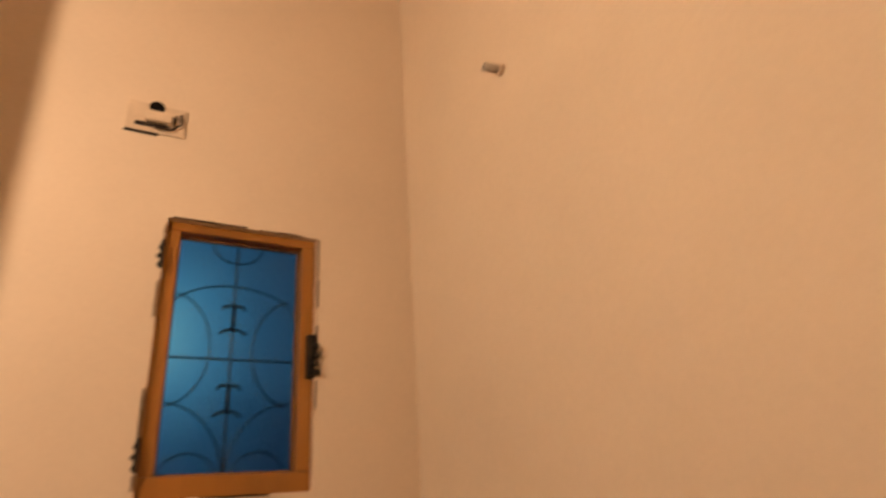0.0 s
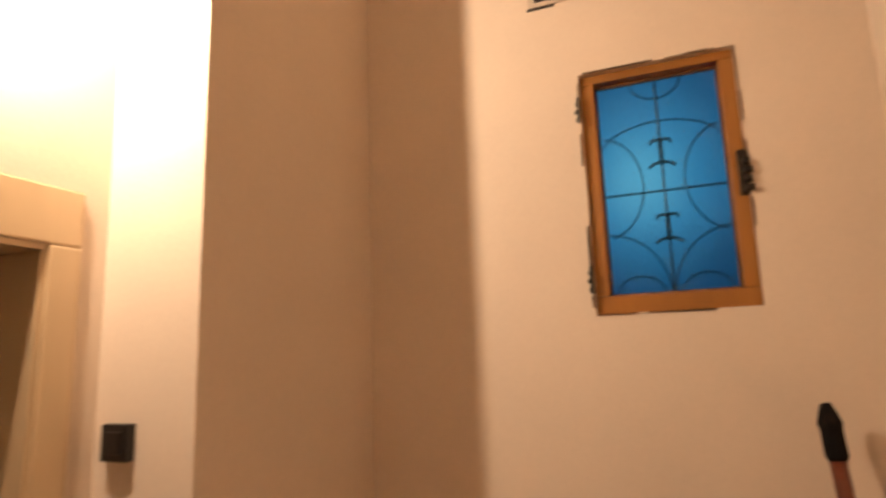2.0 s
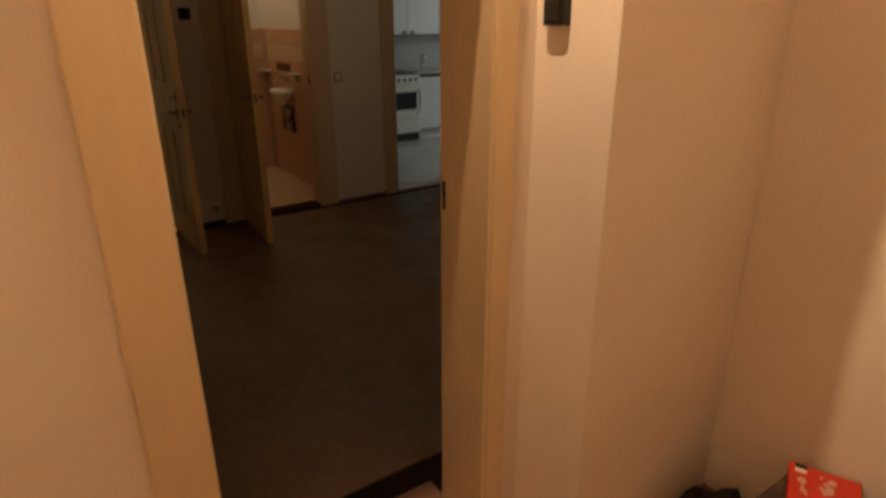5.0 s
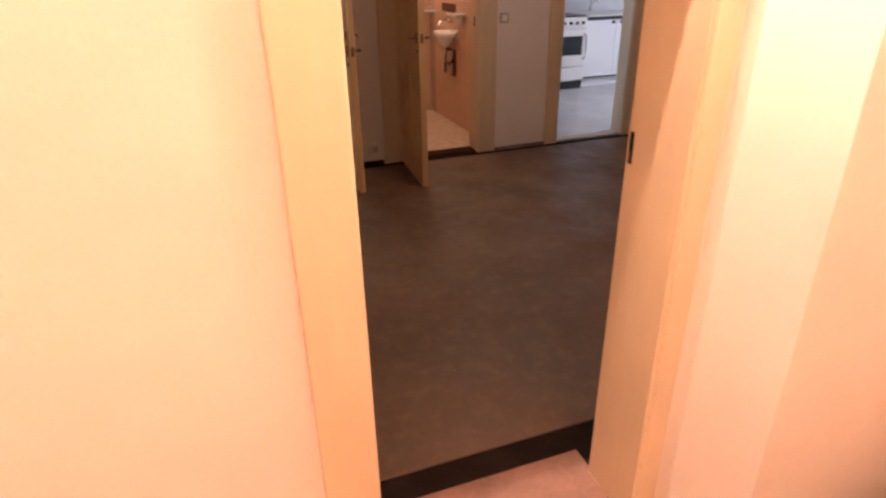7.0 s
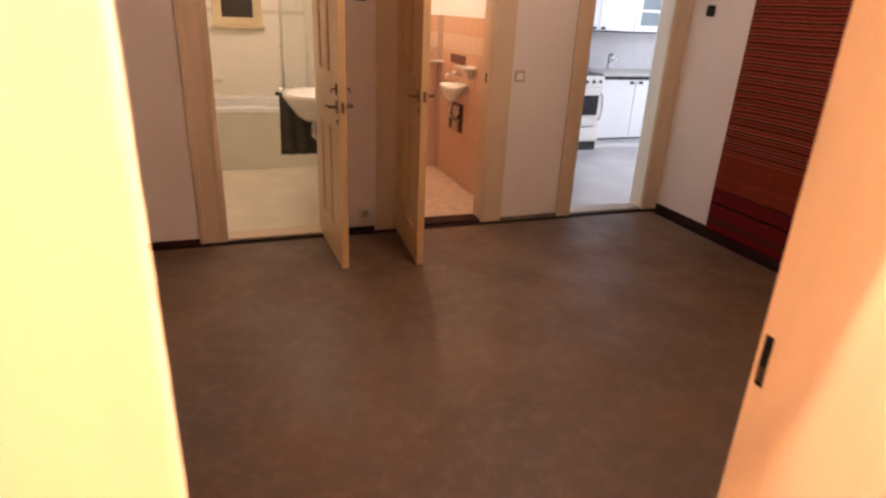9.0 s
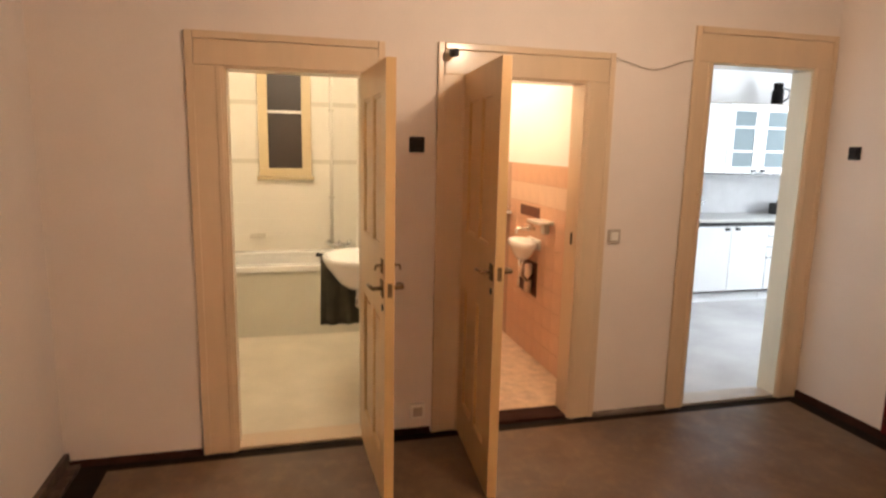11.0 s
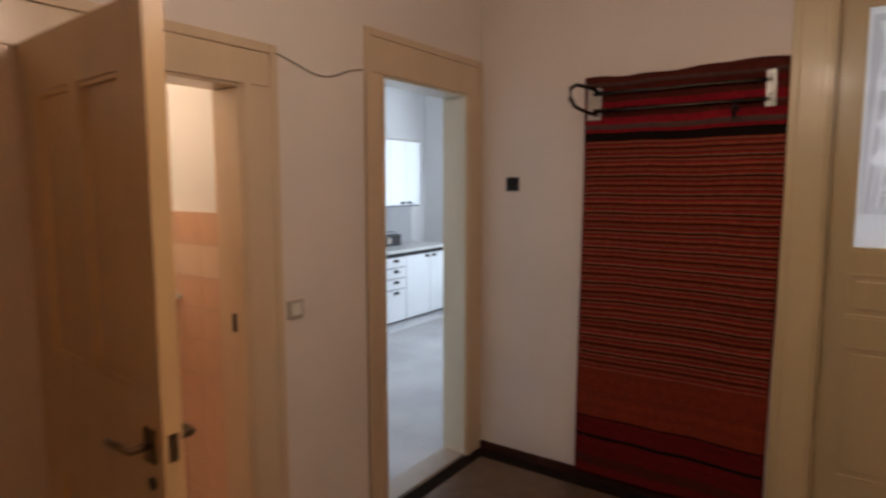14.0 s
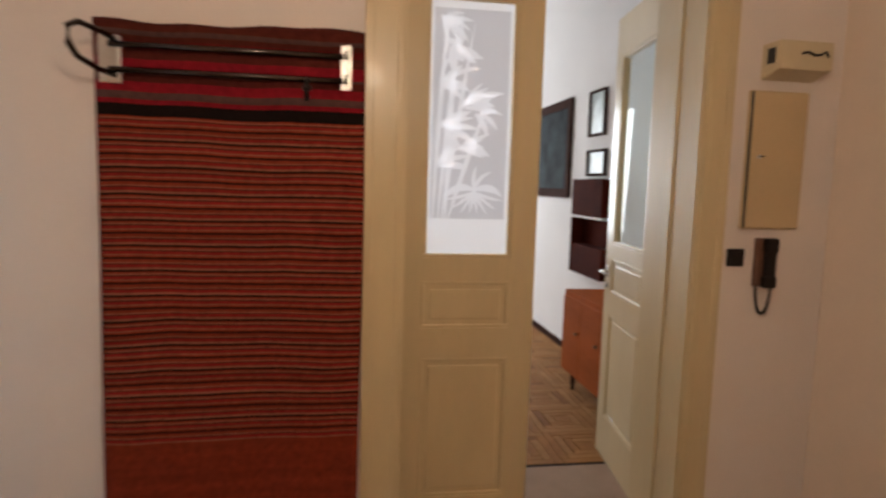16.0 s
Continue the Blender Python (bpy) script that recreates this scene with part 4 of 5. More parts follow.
# glowing board added outside the pane; the light's falloff is painted on it
backdrop = solid("backdrop", B(-0.75, -0.745, -6.3, -3.77, 0.7, 4.3), BLUE_GLOW, "added board with painted blue glow outside the small window", "backdrop", kind="structure")
# ragged dark plaster gap round the frame
gap = bmesh.new()
for k in range(26):
    s = rnd.random()
    w = rnd.uniform(0.001, 0.004)
    ln_ = rnd.uniform(0.03, 0.12)
    if k % 4 == 0:
        y = wy0 + s * (wy1 - wy0 - ln_)
        box(gap, -1.9735, -1.9705, y, y + ln_, wz1, wz1 + w)
    elif k % 4 == 1:
        y = wy0 + s * (wy1 - wy0 - ln_)
        box(gap, -1.9735, -1.9705, y, y + ln_, wz0 - w, wz0)
    elif k % 4 == 2:
        z = wz0 + s * (wz1 - wz0 - ln_)
        box(gap, -1.9735, -1.9705, wy0 - w * 1.5, wy0, z, z + ln_)
    else:
        z = wz0 + s * (wz1 - wz0 - ln_)
        box(gap, -1.9735, -1.9705, wy1, wy1 + w * 1.5, z, z + ln_)
part("plaster_gap", gap, GAP_DIRT, win, "ragged dark gap between frame and plaster")
# window hardware
bm = bmesh.new()
box(bm, -1.974, -1.950, -5.031, -5.012, 2.08, 2.19, bevel=0.002)
for k in range(4):
    box(bm, -1.988, -1.972, -5.042 + 0.005 * (k % 2), -5.022, 2.085 + 0.022 * k, 2.100 + 0.022 * k, bevel=0.003)
part("latch", bm, BLACK_METAL, win)
for z in (1.90, 2.36):
    bm = rod(bmesh.new(), (-1.979, -4.646, z - 0.035), (-1.979, -4.646, z + 0.035), 0.0045)
    for k in range(3):
        box(bm, -1.976, -1.9705, -4.648, -4.638 + 0.003 * (k % 2), z - 0.03 + 0.022 * k, z - 0.02 + 0.022 * k)
    part("hinge", bm, BLACK_METAL, win)
jb = thing("junction_box", "broken open junction box with dark hole above the window", "junction box", (-1.97, -4.59, 2.69))
part("plate", B(-1.977, -1.97, -4.665, -4.525, 2.69, 2.775, bevel=0.003), JUNCTION, jb)
part("cover", B(-1.998, -1.977, -4.632, -4.565, 2.715, 2.745, bevel=0.008), JUNCTION, jb)
part("hole", rod(bmesh.new(), (-1.9705, -4.592, 2.765), (-1.979, -4.592, 2.765), 0.019, 16), RUBBER, jb)
part("gap", B(-1.982, -1.9765, -4.628, -4.545, 2.703, 2.714, bevel=0.002), BROWN_PLASTIC, jb, "dark strip under the cover")
part("side_gap", B(-1.980, -1.9765, -4.643, -4.636, 2.708, 2.752, bevel=0.002), BROWN_PLASTIC, jb)
# dark strip drawn as a shadow line along the plate's lower edge
part("shadow_strip", B(-1.9745, -1.9702, -4.60, -4.523, 2.684, 2.690), BROWN_PLASTIC, jb)
part("wire", tube(bmesh.new(), [(-1.982, -4.65, 2.755), (-1.99, -4.652, 2.72), (-1.985, -4.63, 2.702), (-1.985, -4.59, 2.70)], 0.003, 6), BROWN_PLASTIC, jb)
hb = thing("wall_hook", "small broken plastic hook on the store room wall", "hook", (-2.5, -5.32, 2.735))
part("base", rod(bmesh.new(), (-2.505, -5.32, 2.745), (-2.505, -5.309, 2.745), 0.015, 14), JUNCTION, hb)
part("stub", rod(bmesh.new(), (-2.505, -5.309, 2.745), (-2.492, -5.275, 2.752), 0.010, 12, 0.012), GREY_PLASTIC, hb, smooth=True)
part("opening", rod(bmesh.new(), (-2.4925, -5.2765, 2.7518), (-2.4915, -5.274, 2.7522), 0.009, 12), BROWN_PLASTIC, hb)
pole = thing("broom", "dark red varnished pole with black cap leaning on the wall", "broom", (-2.25, -5.15, 0))
part("handle", rod(bmesh.new(), (-2.35, -5.17, 0.03), (-2.062, -5.115, 1.5), 0.016), POLE_RECESS_DARK, pole, smooth=True)
bm = lathe(bmesh.new(), [(0.017, 0), (0.022, 0.01), (0.021, 0.06), (0.024, 0.075), (0.016, 0.10), (0.010, 0.115)], (0, 0, 0), 16)
bm.transform(Matrix.Translation((-2.066, -5.116, 1.485)) @ Euler((radians(-2), radians(11), 0)).to_matrix().to_4x4())
part("cap", bm, RUBBER, pole, smooth=True)
bm = bmesh.new()
for k in range(40):
    ox, oy = rnd.uniform(-0.12, 0.12), rnd.uniform(-0.02, 0.02)
    rod(bm, (-2.35 + ox * 0.5, -5.17 + oy * 0.5, 0.1), (-2.35 + ox, -5.17 + oy, 0.0), 0.004, 5)
part("bristles", bm, BLACK, pole)
cb = thing("cardboard_box", "brown cardboard box on the store room floor", "box", (-2.1, -4.38, 0))
part("body", B(-2.215, -1.985, -4.49, -4.285, 0.0, 0.285, bevel=0.004), RED_BOARD, cb)
part("flap", B(-2.21, -2.10, -4.485, -4.29, 0.285, 0.288), RED_BOARD, cb)
red = thing("red_package", "red printed package lying on the cardboard box", "package", (-2.09, -4.40, 0.29))
PACK = Matrix.Translation((-2.085, -4.40, 0.291)) @ Euler((radians(2), radians(-3), radians(25))).to_matrix().to_4x4()
bm = B(-0.085, 0.085, -0.09, 0.09, 0, 0.035, bevel=0.004)
bm.transform(PACK)
box_part = part("carton", bm, RED_CARD, red)
for k in range(16):
    ang, rad = rnd.uniform(0, 6.28), 0.06 * rnd.random() ** 0.7
    ox, oy, rr = rad * math.cos(ang), rad * math.sin(ang), rnd.uniform(0.004, 0.013)
    bm = rod(bmesh.new(), (ox, oy, 0.0352), (ox, oy, 0.0356 + 0.00004 * k), rr, 7)
    bm.transform(PACK)
    part("print", bm, PINK_PRINT, box_part, "pale blotch of print")
for nm, mat_p, ox in (("seal", WHITE_PLASTIC, 0.045), ("seal", BLACK, 0.062)):
    bm = B(ox, ox + 0.016, 0.045, 0.075, 0.0352, 0.0365)
    bm.transform(PACK)
    part(nm, bm, mat_p, box_part, "small printed corner label")


def crumpled(name, label, category, centre, size, seed, material):
    """A heap of crumpled sheet: a lumpy mound flattened on the floor."""
    t = thing(name, label, category, (centre[0], centre[1], 0))
    bm = bmesh.new()
    bmesh.ops.create_icosphere(bm, subdivisions=3, radius=1.0)
    rg = random.Random(seed)
    ph = [rg.uniform(0, 6.3) for k in range(6)]
    for v in bm.verts:
        x, y, z = v.co
        f = 1 + 0.14 * math.sin(5 * x + ph[0]) * math.cos(4 * y + ph[1]) + 0.10 * math.sin(9 * y + 6 * z + ph[2]) + 0.07 * math.sin(14 * x - 9 * z + ph[3]) + rg.uniform(-0.04, 0.04)
        v.co = (centre[0] + x * f * size[0], centre[1] + y * f * size[1], max(0.0, size[2] * (0.35 + 0.75 * z * f)))
    part("heap", bm, material, t)
    return t


crumpled("plastic_bag", "crumpled black plastic bag on the store room floor", "bag", (-2.165, -4.15), (0.15, 0.105, 0.125), 3, BAG)
crumpled("rag", "small dark crumpled rag at the door frame foot", "rag", (-2.70, -3.815), (0.045, 0.035, 0.04), 8, RED_BOARD)
bin_t = thing("bucket", "black plastic bucket on the store room floor", "bucket", (-2.13, -4.645, 0))
bm = lathe(bmesh.new(), [(0.10, 0.0), (0.105, 0.01), (0.133, 0.335), (0.140, 0.34), (0.140, 0.36), (0.128, 0.36), (0.10, 0.02)], (-2.13, -4.645, 0), 32)
part("body", bm, RUBBER, bin_t, smooth=True)
wl = thing("wall_lamp", "bare bulb in a small holder above the store room door", "lamp", (-2.98, -3.75, 2.55))
part("holder", rod(bmesh.new(), (-2.98, -3.75, 2.55), (-2.98, -3.808, 2.55), 0.025), BLACK, wl)
bm = bmesh.new()
bmesh.ops.create_uvsphere(bm, u_segments=16, v_segments=10, radius=0.03, matrix=Matrix.Translation((-2.98, -3.845, 2.55)))
gb = part("bulb", bm, glowing("lit_bulb", (1.0, 0.7, 0.4), 6.0), wl, "lit glass bulb", smooth=True)
gb.visible_shadow = False

# ---- bathroom ----
wall("wall_bath_north", "x", -4.3, -2.5, 2.66, 2.8, 0, 2.9, [(-3.46, -3.08, 1.32, 2.25)], BATH_WALL, "pale tiled bathroom wall with small window")
slab("wall_bath_west", -4.3, -4.15, 0.15, 2.66, 0, 2.9, BATH_WALL, "pale tiled bathroom wall", "wall")
slab("wall_bath_east", -2.62, -2.5, 0.15, 2.66, 0, 2.9, BATH_WALL, "pale tiled partition wall", "wall")
slab("floor_bath", -4.15, -2.62, 0.15, 2.66, -0.1, 0.0, BATH_FLOOR, "pale beige bathroom floor", "floor")
slab("ceiling_bath", -4.3, -2.5, 0.15, 2.8, 2.9, 3.0, PLASTER_WHITE, "white bathroom ceiling", "ceiling")
tub_t = thing("bathtub", "white built-in bathtub with pale panelled front", "bathtub", (-3.4, 2.3, 0))
part("front_panel", B(-4.15, -2.62, 1.93, 1.97, 0.0, 0.545, bevel=0.003), TUB_SIDE, tub_t)
bm = bmesh.new()
box(bm, -4.15, -2.62, 1.915, 2.02, 0.545, 0.60, bevel=0.012)
box(bm, -4.15, -2.62, 2.55, 2.66, 0.545, 0.605, bevel=0.012)
box(bm, -4.15, -4.05, 2.02, 2.55, 0.545, 0.60, bevel=0.012)
box(bm, -2.74, -2.62, 2.02, 2.55, 0.545, 0.60, bevel=0.012)
part("rim", bm, ENAMEL, tub_t)
bm = bmesh.new()
box(bm, -4.05, -2.74, 2.02, 2.55, 0.12, 0.15)
for a, b, c, d in ((-4.05, -2.74, 2.0, 2.03), (-4.05, -2.74, 2.54, 2.57), (-4.07, -4.04, 2.0, 2.57), (-2.75, -2.72, 2.0, 2.57)):
    box(bm, a, b, c, d, 0.12, 0.56)
part("basin", bm, ENAMEL, tub_t)
bw = thing("window_2", "small cream framed bathroom window with dark panes", "window", (-3.22, 2.62, 1.23), kind="structure")
bx0, bx1, bz0, bz1 = -3.505, -3.04, 1.295, 2.295
for a, b, c, d in ((bx0, bx1, bz0, bz0 + 0.075), (bx0, bx1, bz1 - 0.07, bz1), (bx0, bx0 + 0.085, bz0 + 0.075, bz1 - 0.07), (bx1 - 0.085, bx1, bz0 + 0.075, bz1 - 0.07)):
    part("frame", B(a, b, 2.615, 2.665, c, d, bevel=0.006), CREAM, bw)
part("sill", B(bx0 - 0.02, bx1 + 0.02, 2.59, 2.66, bz0 - 0.03, bz0, bevel=0.006), CREAM, bw)
part("glazing_bar", B(bx0 + 0.085, bx1 - 0.085, 2.618, 2.655, 1.86, 1.885, bevel=0.004), WHITE_PAINT, bw)
for c, d in ((bz0 + 0.075, 1.86), (1.885, bz1 - 0.07)):
    part("pane", B(bx0 + 0.085, bx1 - 0.085, 2.64, 2.645, c, d), DARK_GLASS, bw, "dark unlit pane")
for z in (1.95, 1.43):
    part("band_tile", B(-4.15, bx0 - 0.005, 2.653, 2.6595, z - 0.02, z + 0.02), BATH_BAND, bpy.data.objects["wall_bath_north"])
    part("band_tile", B(bx1 + 0.005, -2.62, 2.653, 2.6595, z - 0.02, z + 0.02), BATH_BAND, bpy.data.objects["wall_bath_north"])
pipe = thing("water_pipe", "thin white pipe running down the bathroom wall", "pipe", (-2.86, 2.63, 0.66))
part("pipe_run", rod(bmesh.new(), (-2.86, 2.635, 0.66), (-2.86, 2.635, 2.5), 0.014), BATH_WALL, pipe, smooth=True)
for z in (1.1, 1.9):
    part("clip", B(-2.885, -2.835, 2.625, 2.66, z - 0.012, z + 0.012), BATH_BAND, pipe)
mixer = thing("bath_mixer", "chrome two-handled bath mixer tap on the tub edge", "tap", (-2.80, 2.6, 0.605))
bm = rod(bmesh.new(), (-2.90, 2.60, 0.66), (-2.70, 2.60, 0.66), 0.016)
for mx_ in (-2.86, -2.74):
    rod(bm, (mx_, 2.60, 0.603), (mx_, 2.60, 0.66), 0.012)
part("body", bm, CHROME, mixer, smooth=True)
for mx_ in (-2.90, -2.70):
    bm = lathe(bmesh.new(), [(0.010, 0), (0.024, 0.008), (0.026, 0.03), (0.012, 0.04)], (mx_, 2.60, 0.665), 14)
    part("handle", bm, CHROME, mixer, smooth=True)
part("spout", tube(bmesh.new(), [(-2.80, 2.60, 0.66), (-2.80, 2.55, 0.70), (-2.80, 2.49, 0.70), (-2.80, 2.46, 0.67)], 0.011), CHROME, mixer, smooth=True)
dish = thing("soap_dish", "small ceramic soap dish on the tiled wall", "soap dish", (-3.53, 2.64, 0.74))
part("tray", B(-3.60, -3.46, 2.585, 2.66, 0.735, 0.76, bevel=0.008), BATH_BAND, dish)
part("lip", B(-3.60, -3.46, 2.58, 2.595, 0.76, 0.777, bevel=0.004), BATH_BAND, dish)


def washbasin(name, label, centre, sx, sy, h, back):
    """A bowl basin on the wall: turned body, half sunk to the wall side, with hollow, tap and trap."""
    x, y, z = centre
    t = thing(name, label, "washbasin", (x, y, z - h))
    bm = lathe(bmesh.new(), [(0.09, -h), (0.16, -h * 0.8), (0.25, -h * 0.35), (0.285, -0.03), (0.29, 0.0), (0.275, 0.006), (0.25, -0.01), (0.20, -h * 0.45), (0.05, -h * 0.6)], centre, 40, sx, sy)
    part("bowl", bm, ENAMEL, t, smooth=True)
    part("ledge", B(back - 0.012 if back > x else back, back if back > x else back + 0.012, y - 0.2 * sy, y + 0.2 * sy, z - 0.06, z + 0.02, bevel=0.004), ENAMEL, t)
    s = 1 if back > x else -1
    bm = tube(bmesh.new(), [(back, y, z + 0.09), (back - s * 0.06, y, z + 0.09), (back - s * 0.12, y, z + 0.10), (back - s * 0.15, y, z + 0.09), (back - s * 0.155, y, z + 0.06)], 0.012)
    box(bm, back - s * 0.055 - 0.02, back - s * 0.055 + 0.02, y - 0.05, y + 0.05, z + 0.10, z + 0.13, bevel=0.006)
    part("tap", bm, CHROME, t, smooth=True)
    part("trap", tube(bmesh.new(), [(x, y, z - h), (x, y, z - h - 0.12), (x + s * 0.05, y, z - h - 0.17), (x + s * 0.1, y, z - h - 0.12), (back, y, z - h - 0.11)], 0.018), CHROME, t, smooth=True)
    return t


washbasin("washbasin", "white oval washbasin on the bathroom wall", (-2.83, 0.72, 0.895), 0.78, 0.95, 0.21, -2.62)
tw = bmesh.new()
gr = []
for i in range(13):
    row = []
    for j in range(15):
        u, v = j / 14, i / 12
        row.append(tw.verts.new((-3.05 + 0.33 * u, 1.05 + 0.016 * math.sin(u * 19 + v * 1.5) - 0.01 * v, 0.34 + 0.50 * v)))
    gr.append(row)
for i in range(12):
    for j in range(14):
        tw.faces.new((gr[i][j], gr[i][j + 1], gr[i + 1][j + 1], gr[i + 1][j]))
towel = solid("towel", tw, TOWEL, "dark green towel hanging from a rail at the washbasin", "towel", smooth=True)
th = towel.modifiers.new("thickness", "SOLIDIFY")
th.thickness = 0.012
rail = thing("towel_rail", "thin dark towel rail fixed beside the washbasin", "towel rail", (-2.8, 1.05, 0.82))
part("bar", rod(bmesh.new(), (-3.06, 1.05, 0.845), (-2.62, 1.05, 0.845), 0.008), BLACK_METAL, rail, smooth=True)
part("end_knob", lathe(bmesh.new(), [(0.004, -0.016), (0.016, -0.008), (0.016, 0.008), (0.004, 0.016)], (-3.065, 1.05, 0.845), 12), BLACK_METAL, rail, smooth=True)
part("wall_plate", B(-2.63, -2.62, 1.02, 1.08, 0.80, 0.86), BLACK_METAL, rail)

# ---- toilet room ----
slab("wall_toilet_east", -1.44, -1.3, 0.15, 3.0, 0, 3.1, PLASTER_WHITE, "white upper wall of the toilet room", "wall")
slab("wall_toilet_north", -2.5, -1.44, 1.78, 1.9, 0, 2.9, PLASTER_WHITE, "white upper end wall of the toilet room", "wall")
slab("floor_toilet", -2.5, -1.44, 0.15, 1.78, -0.1, 0.0, WC_FLOOR, "mottled beige toilet room floor", "floor")
slab("ceiling_toilet", -2.5, -1.44, 0.15, 1.9, 2.9, 3.0, PLASTER_WHITE, "white toilet room ceiling", "ceiling")
tiles_e = slab("trim_tiles_east", -1.447, -1.44, 0.15, 1.78, 0.0, 1.48, GROUT, "salmon tiled wainscot of the toilet room", "wall tiles")
tiles_n = slab("trim_tiles_north", -2.5, -1.447, 1.773, 1.78, 0.0, 1.48, GROUT, "salmon tiled wainscot on the end wall", "wall tiles")
tiles_w = slab("trim_tiles_west", -2.5, -2.493, 0.15, 1.773, 0.0, 1.48, PINK_TILE, "salmon tiled wainscot behind the door", "wall tiles")
wb = washbasin("hand_basin", "small white hand basin on the salmon tiles", (-1.545, 1.10, 0.905), 0.34, 0.62, 0.14, -1.447)
shelf = thing("wall_shelf", "small white ceramic shelf on the tiles", "shelf", (-1.5, 0.98, 1.0))
part("board", B(-1.57, -1.447, 0.76, 0.98, 1.066, 1.09, bevel=0.008), ENAMEL, shelf)
part("support", B(-1.49, -1.447, 0.84, 0.90, 0.99, 1.066, bevel=0.006), ENAMEL, shelf)
shelf2 = thing("paper_holder", "small white shelf with a chrome rail", "shelf", (-1.5, 1.66, 1.06))
part("board", B(-1.56, -1.447, 1.60, 1.74, 1.055, 1.075, bevel=0.006), ENAMEL, shelf2)
part("rail", tube(bmesh.new(), [(-1.447, 1.61, 1.12), (-1.54, 1.61, 1.12), (-1.54, 1.73, 1.12), (-1.447, 1.73, 1.12)], 0.006), CHROME, shelf2)
# both recesses are flat plates on the tiles, their inner shade painted dark
mir = thing("wall_niche", "dark flat plate drawing a shaded narrow recess above the hand basin", "niche", (-1.45, 1.25, 1.02))
part("back", B(-1.452, -1.4475, 1.02, 1.40, 1.08, 1.16), POLE_RECESS_DARK, mir)
part("edge", B(-1.458, -1.4475, 1.02, 1.40, 1.16, 1.172), PINK_TILE, mir)
duct = thing("pipe_niche", "dark flat plate drawing a shaded pipe recess under the basin, with pipes", "niche", (-1.45, 1.2, 0.47))
part("recess", B(-1.452, -1.4475, 1.02, 1.36, 0.48, 0.74), POLE_RECESS_DARK, duct)
part("pipe", rod(bmesh.new(), (-1.48, 1.12, 0.5), (-1.48, 1.12, 0.72), 0.03), PINK_LIGHT, duct, smooth=True)
part("pipe", rod(bmesh.new(), (-1.475, 1.31, 0.5), (-1.475, 1.31, 0.72), 0.012), CHROME, duct, smooth=True)
solid("wall_switch_plate", B(-1.6665, -1.664, 0.05, 0.075, 1.05, 1.12), BROWN_PLASTIC, "dark strike plate in the toilet door jamb", "strike plate")

# ---- kitchen ----
slab("wall_kitchen_north", -1.3, 3.5, 2.86, 3.0, 0, 3.0, PLASTER_WHITE, "white kitchen wall behind the cabinets", "wall")
wall("wall_kitchen_east", "y", 0.0, 2.86, 3.3, 3.5, 0, 3.0, [(0.7, 2.1, 0.95, 2.5)], PLASTER_WHITE, "white kitchen wall with the window")
slab("wall_kitchen_south", 0.4, 3.5, 0.0, 0.15, 0, 3.0, PLASTER_WHITE, "white kitchen wall beside the doorway", "wall")
slab("wall_kitchen_corner", 0.0, 0.4, 0.0, 0.15, 0, 3.1, PLASTER_WHITE, "plain wall end between kitchen and hall", "wall")
slab("floor_kitchen", -1.3, 3.3, 0.15, 2.86, -0.1, 0.004, KITCHEN_FLOOR, "pale grey kitchen floor", "floor")
slab("ceiling_kitchen", -1.3, 3.5, 0.15, 3.0, 3.0, 3.1, PLASTER_WHITE, "white kitchen ceiling", "ceiling")
slab("trim_splashback", 0.2, 3.0, 2.852, 2.86, 0.9, 1.38, KITCHEN_TILE, "grey splashback above the worktop", "splashback")
kw = thing("window_3", "white framed kitchen window with daylight", "window", (3.3, 1.4, 0.95), kind="structure")
for a, b, c, d in ((0.7, 2.1, 0.95, 1.02), (0.7, 2.1, 2.43, 2.5), (0.7, 0.77, 1.02, 2.43), (2.03, 2.1, 1.02, 2.43), (1.37, 1.43, 1.02, 2.43)):
    part("frame", B(3.34, 3.4, a, b, c, d, bevel=0.005), WHITE_PAINT, kw)
for a, b in ((0.77, 1.37), (1.43, 2.03)):
    p = part("pane", B(3.367, 3.371, a, b, 1.02, 2.43), GLASS, kw)
    p.visible_shadow = False


def knob(bm, x, y, z, half=0.022):
    box(bm, x - half, x + half, y - 0.03, y, z - 0.014, z + 0.014, bevel=0.004)


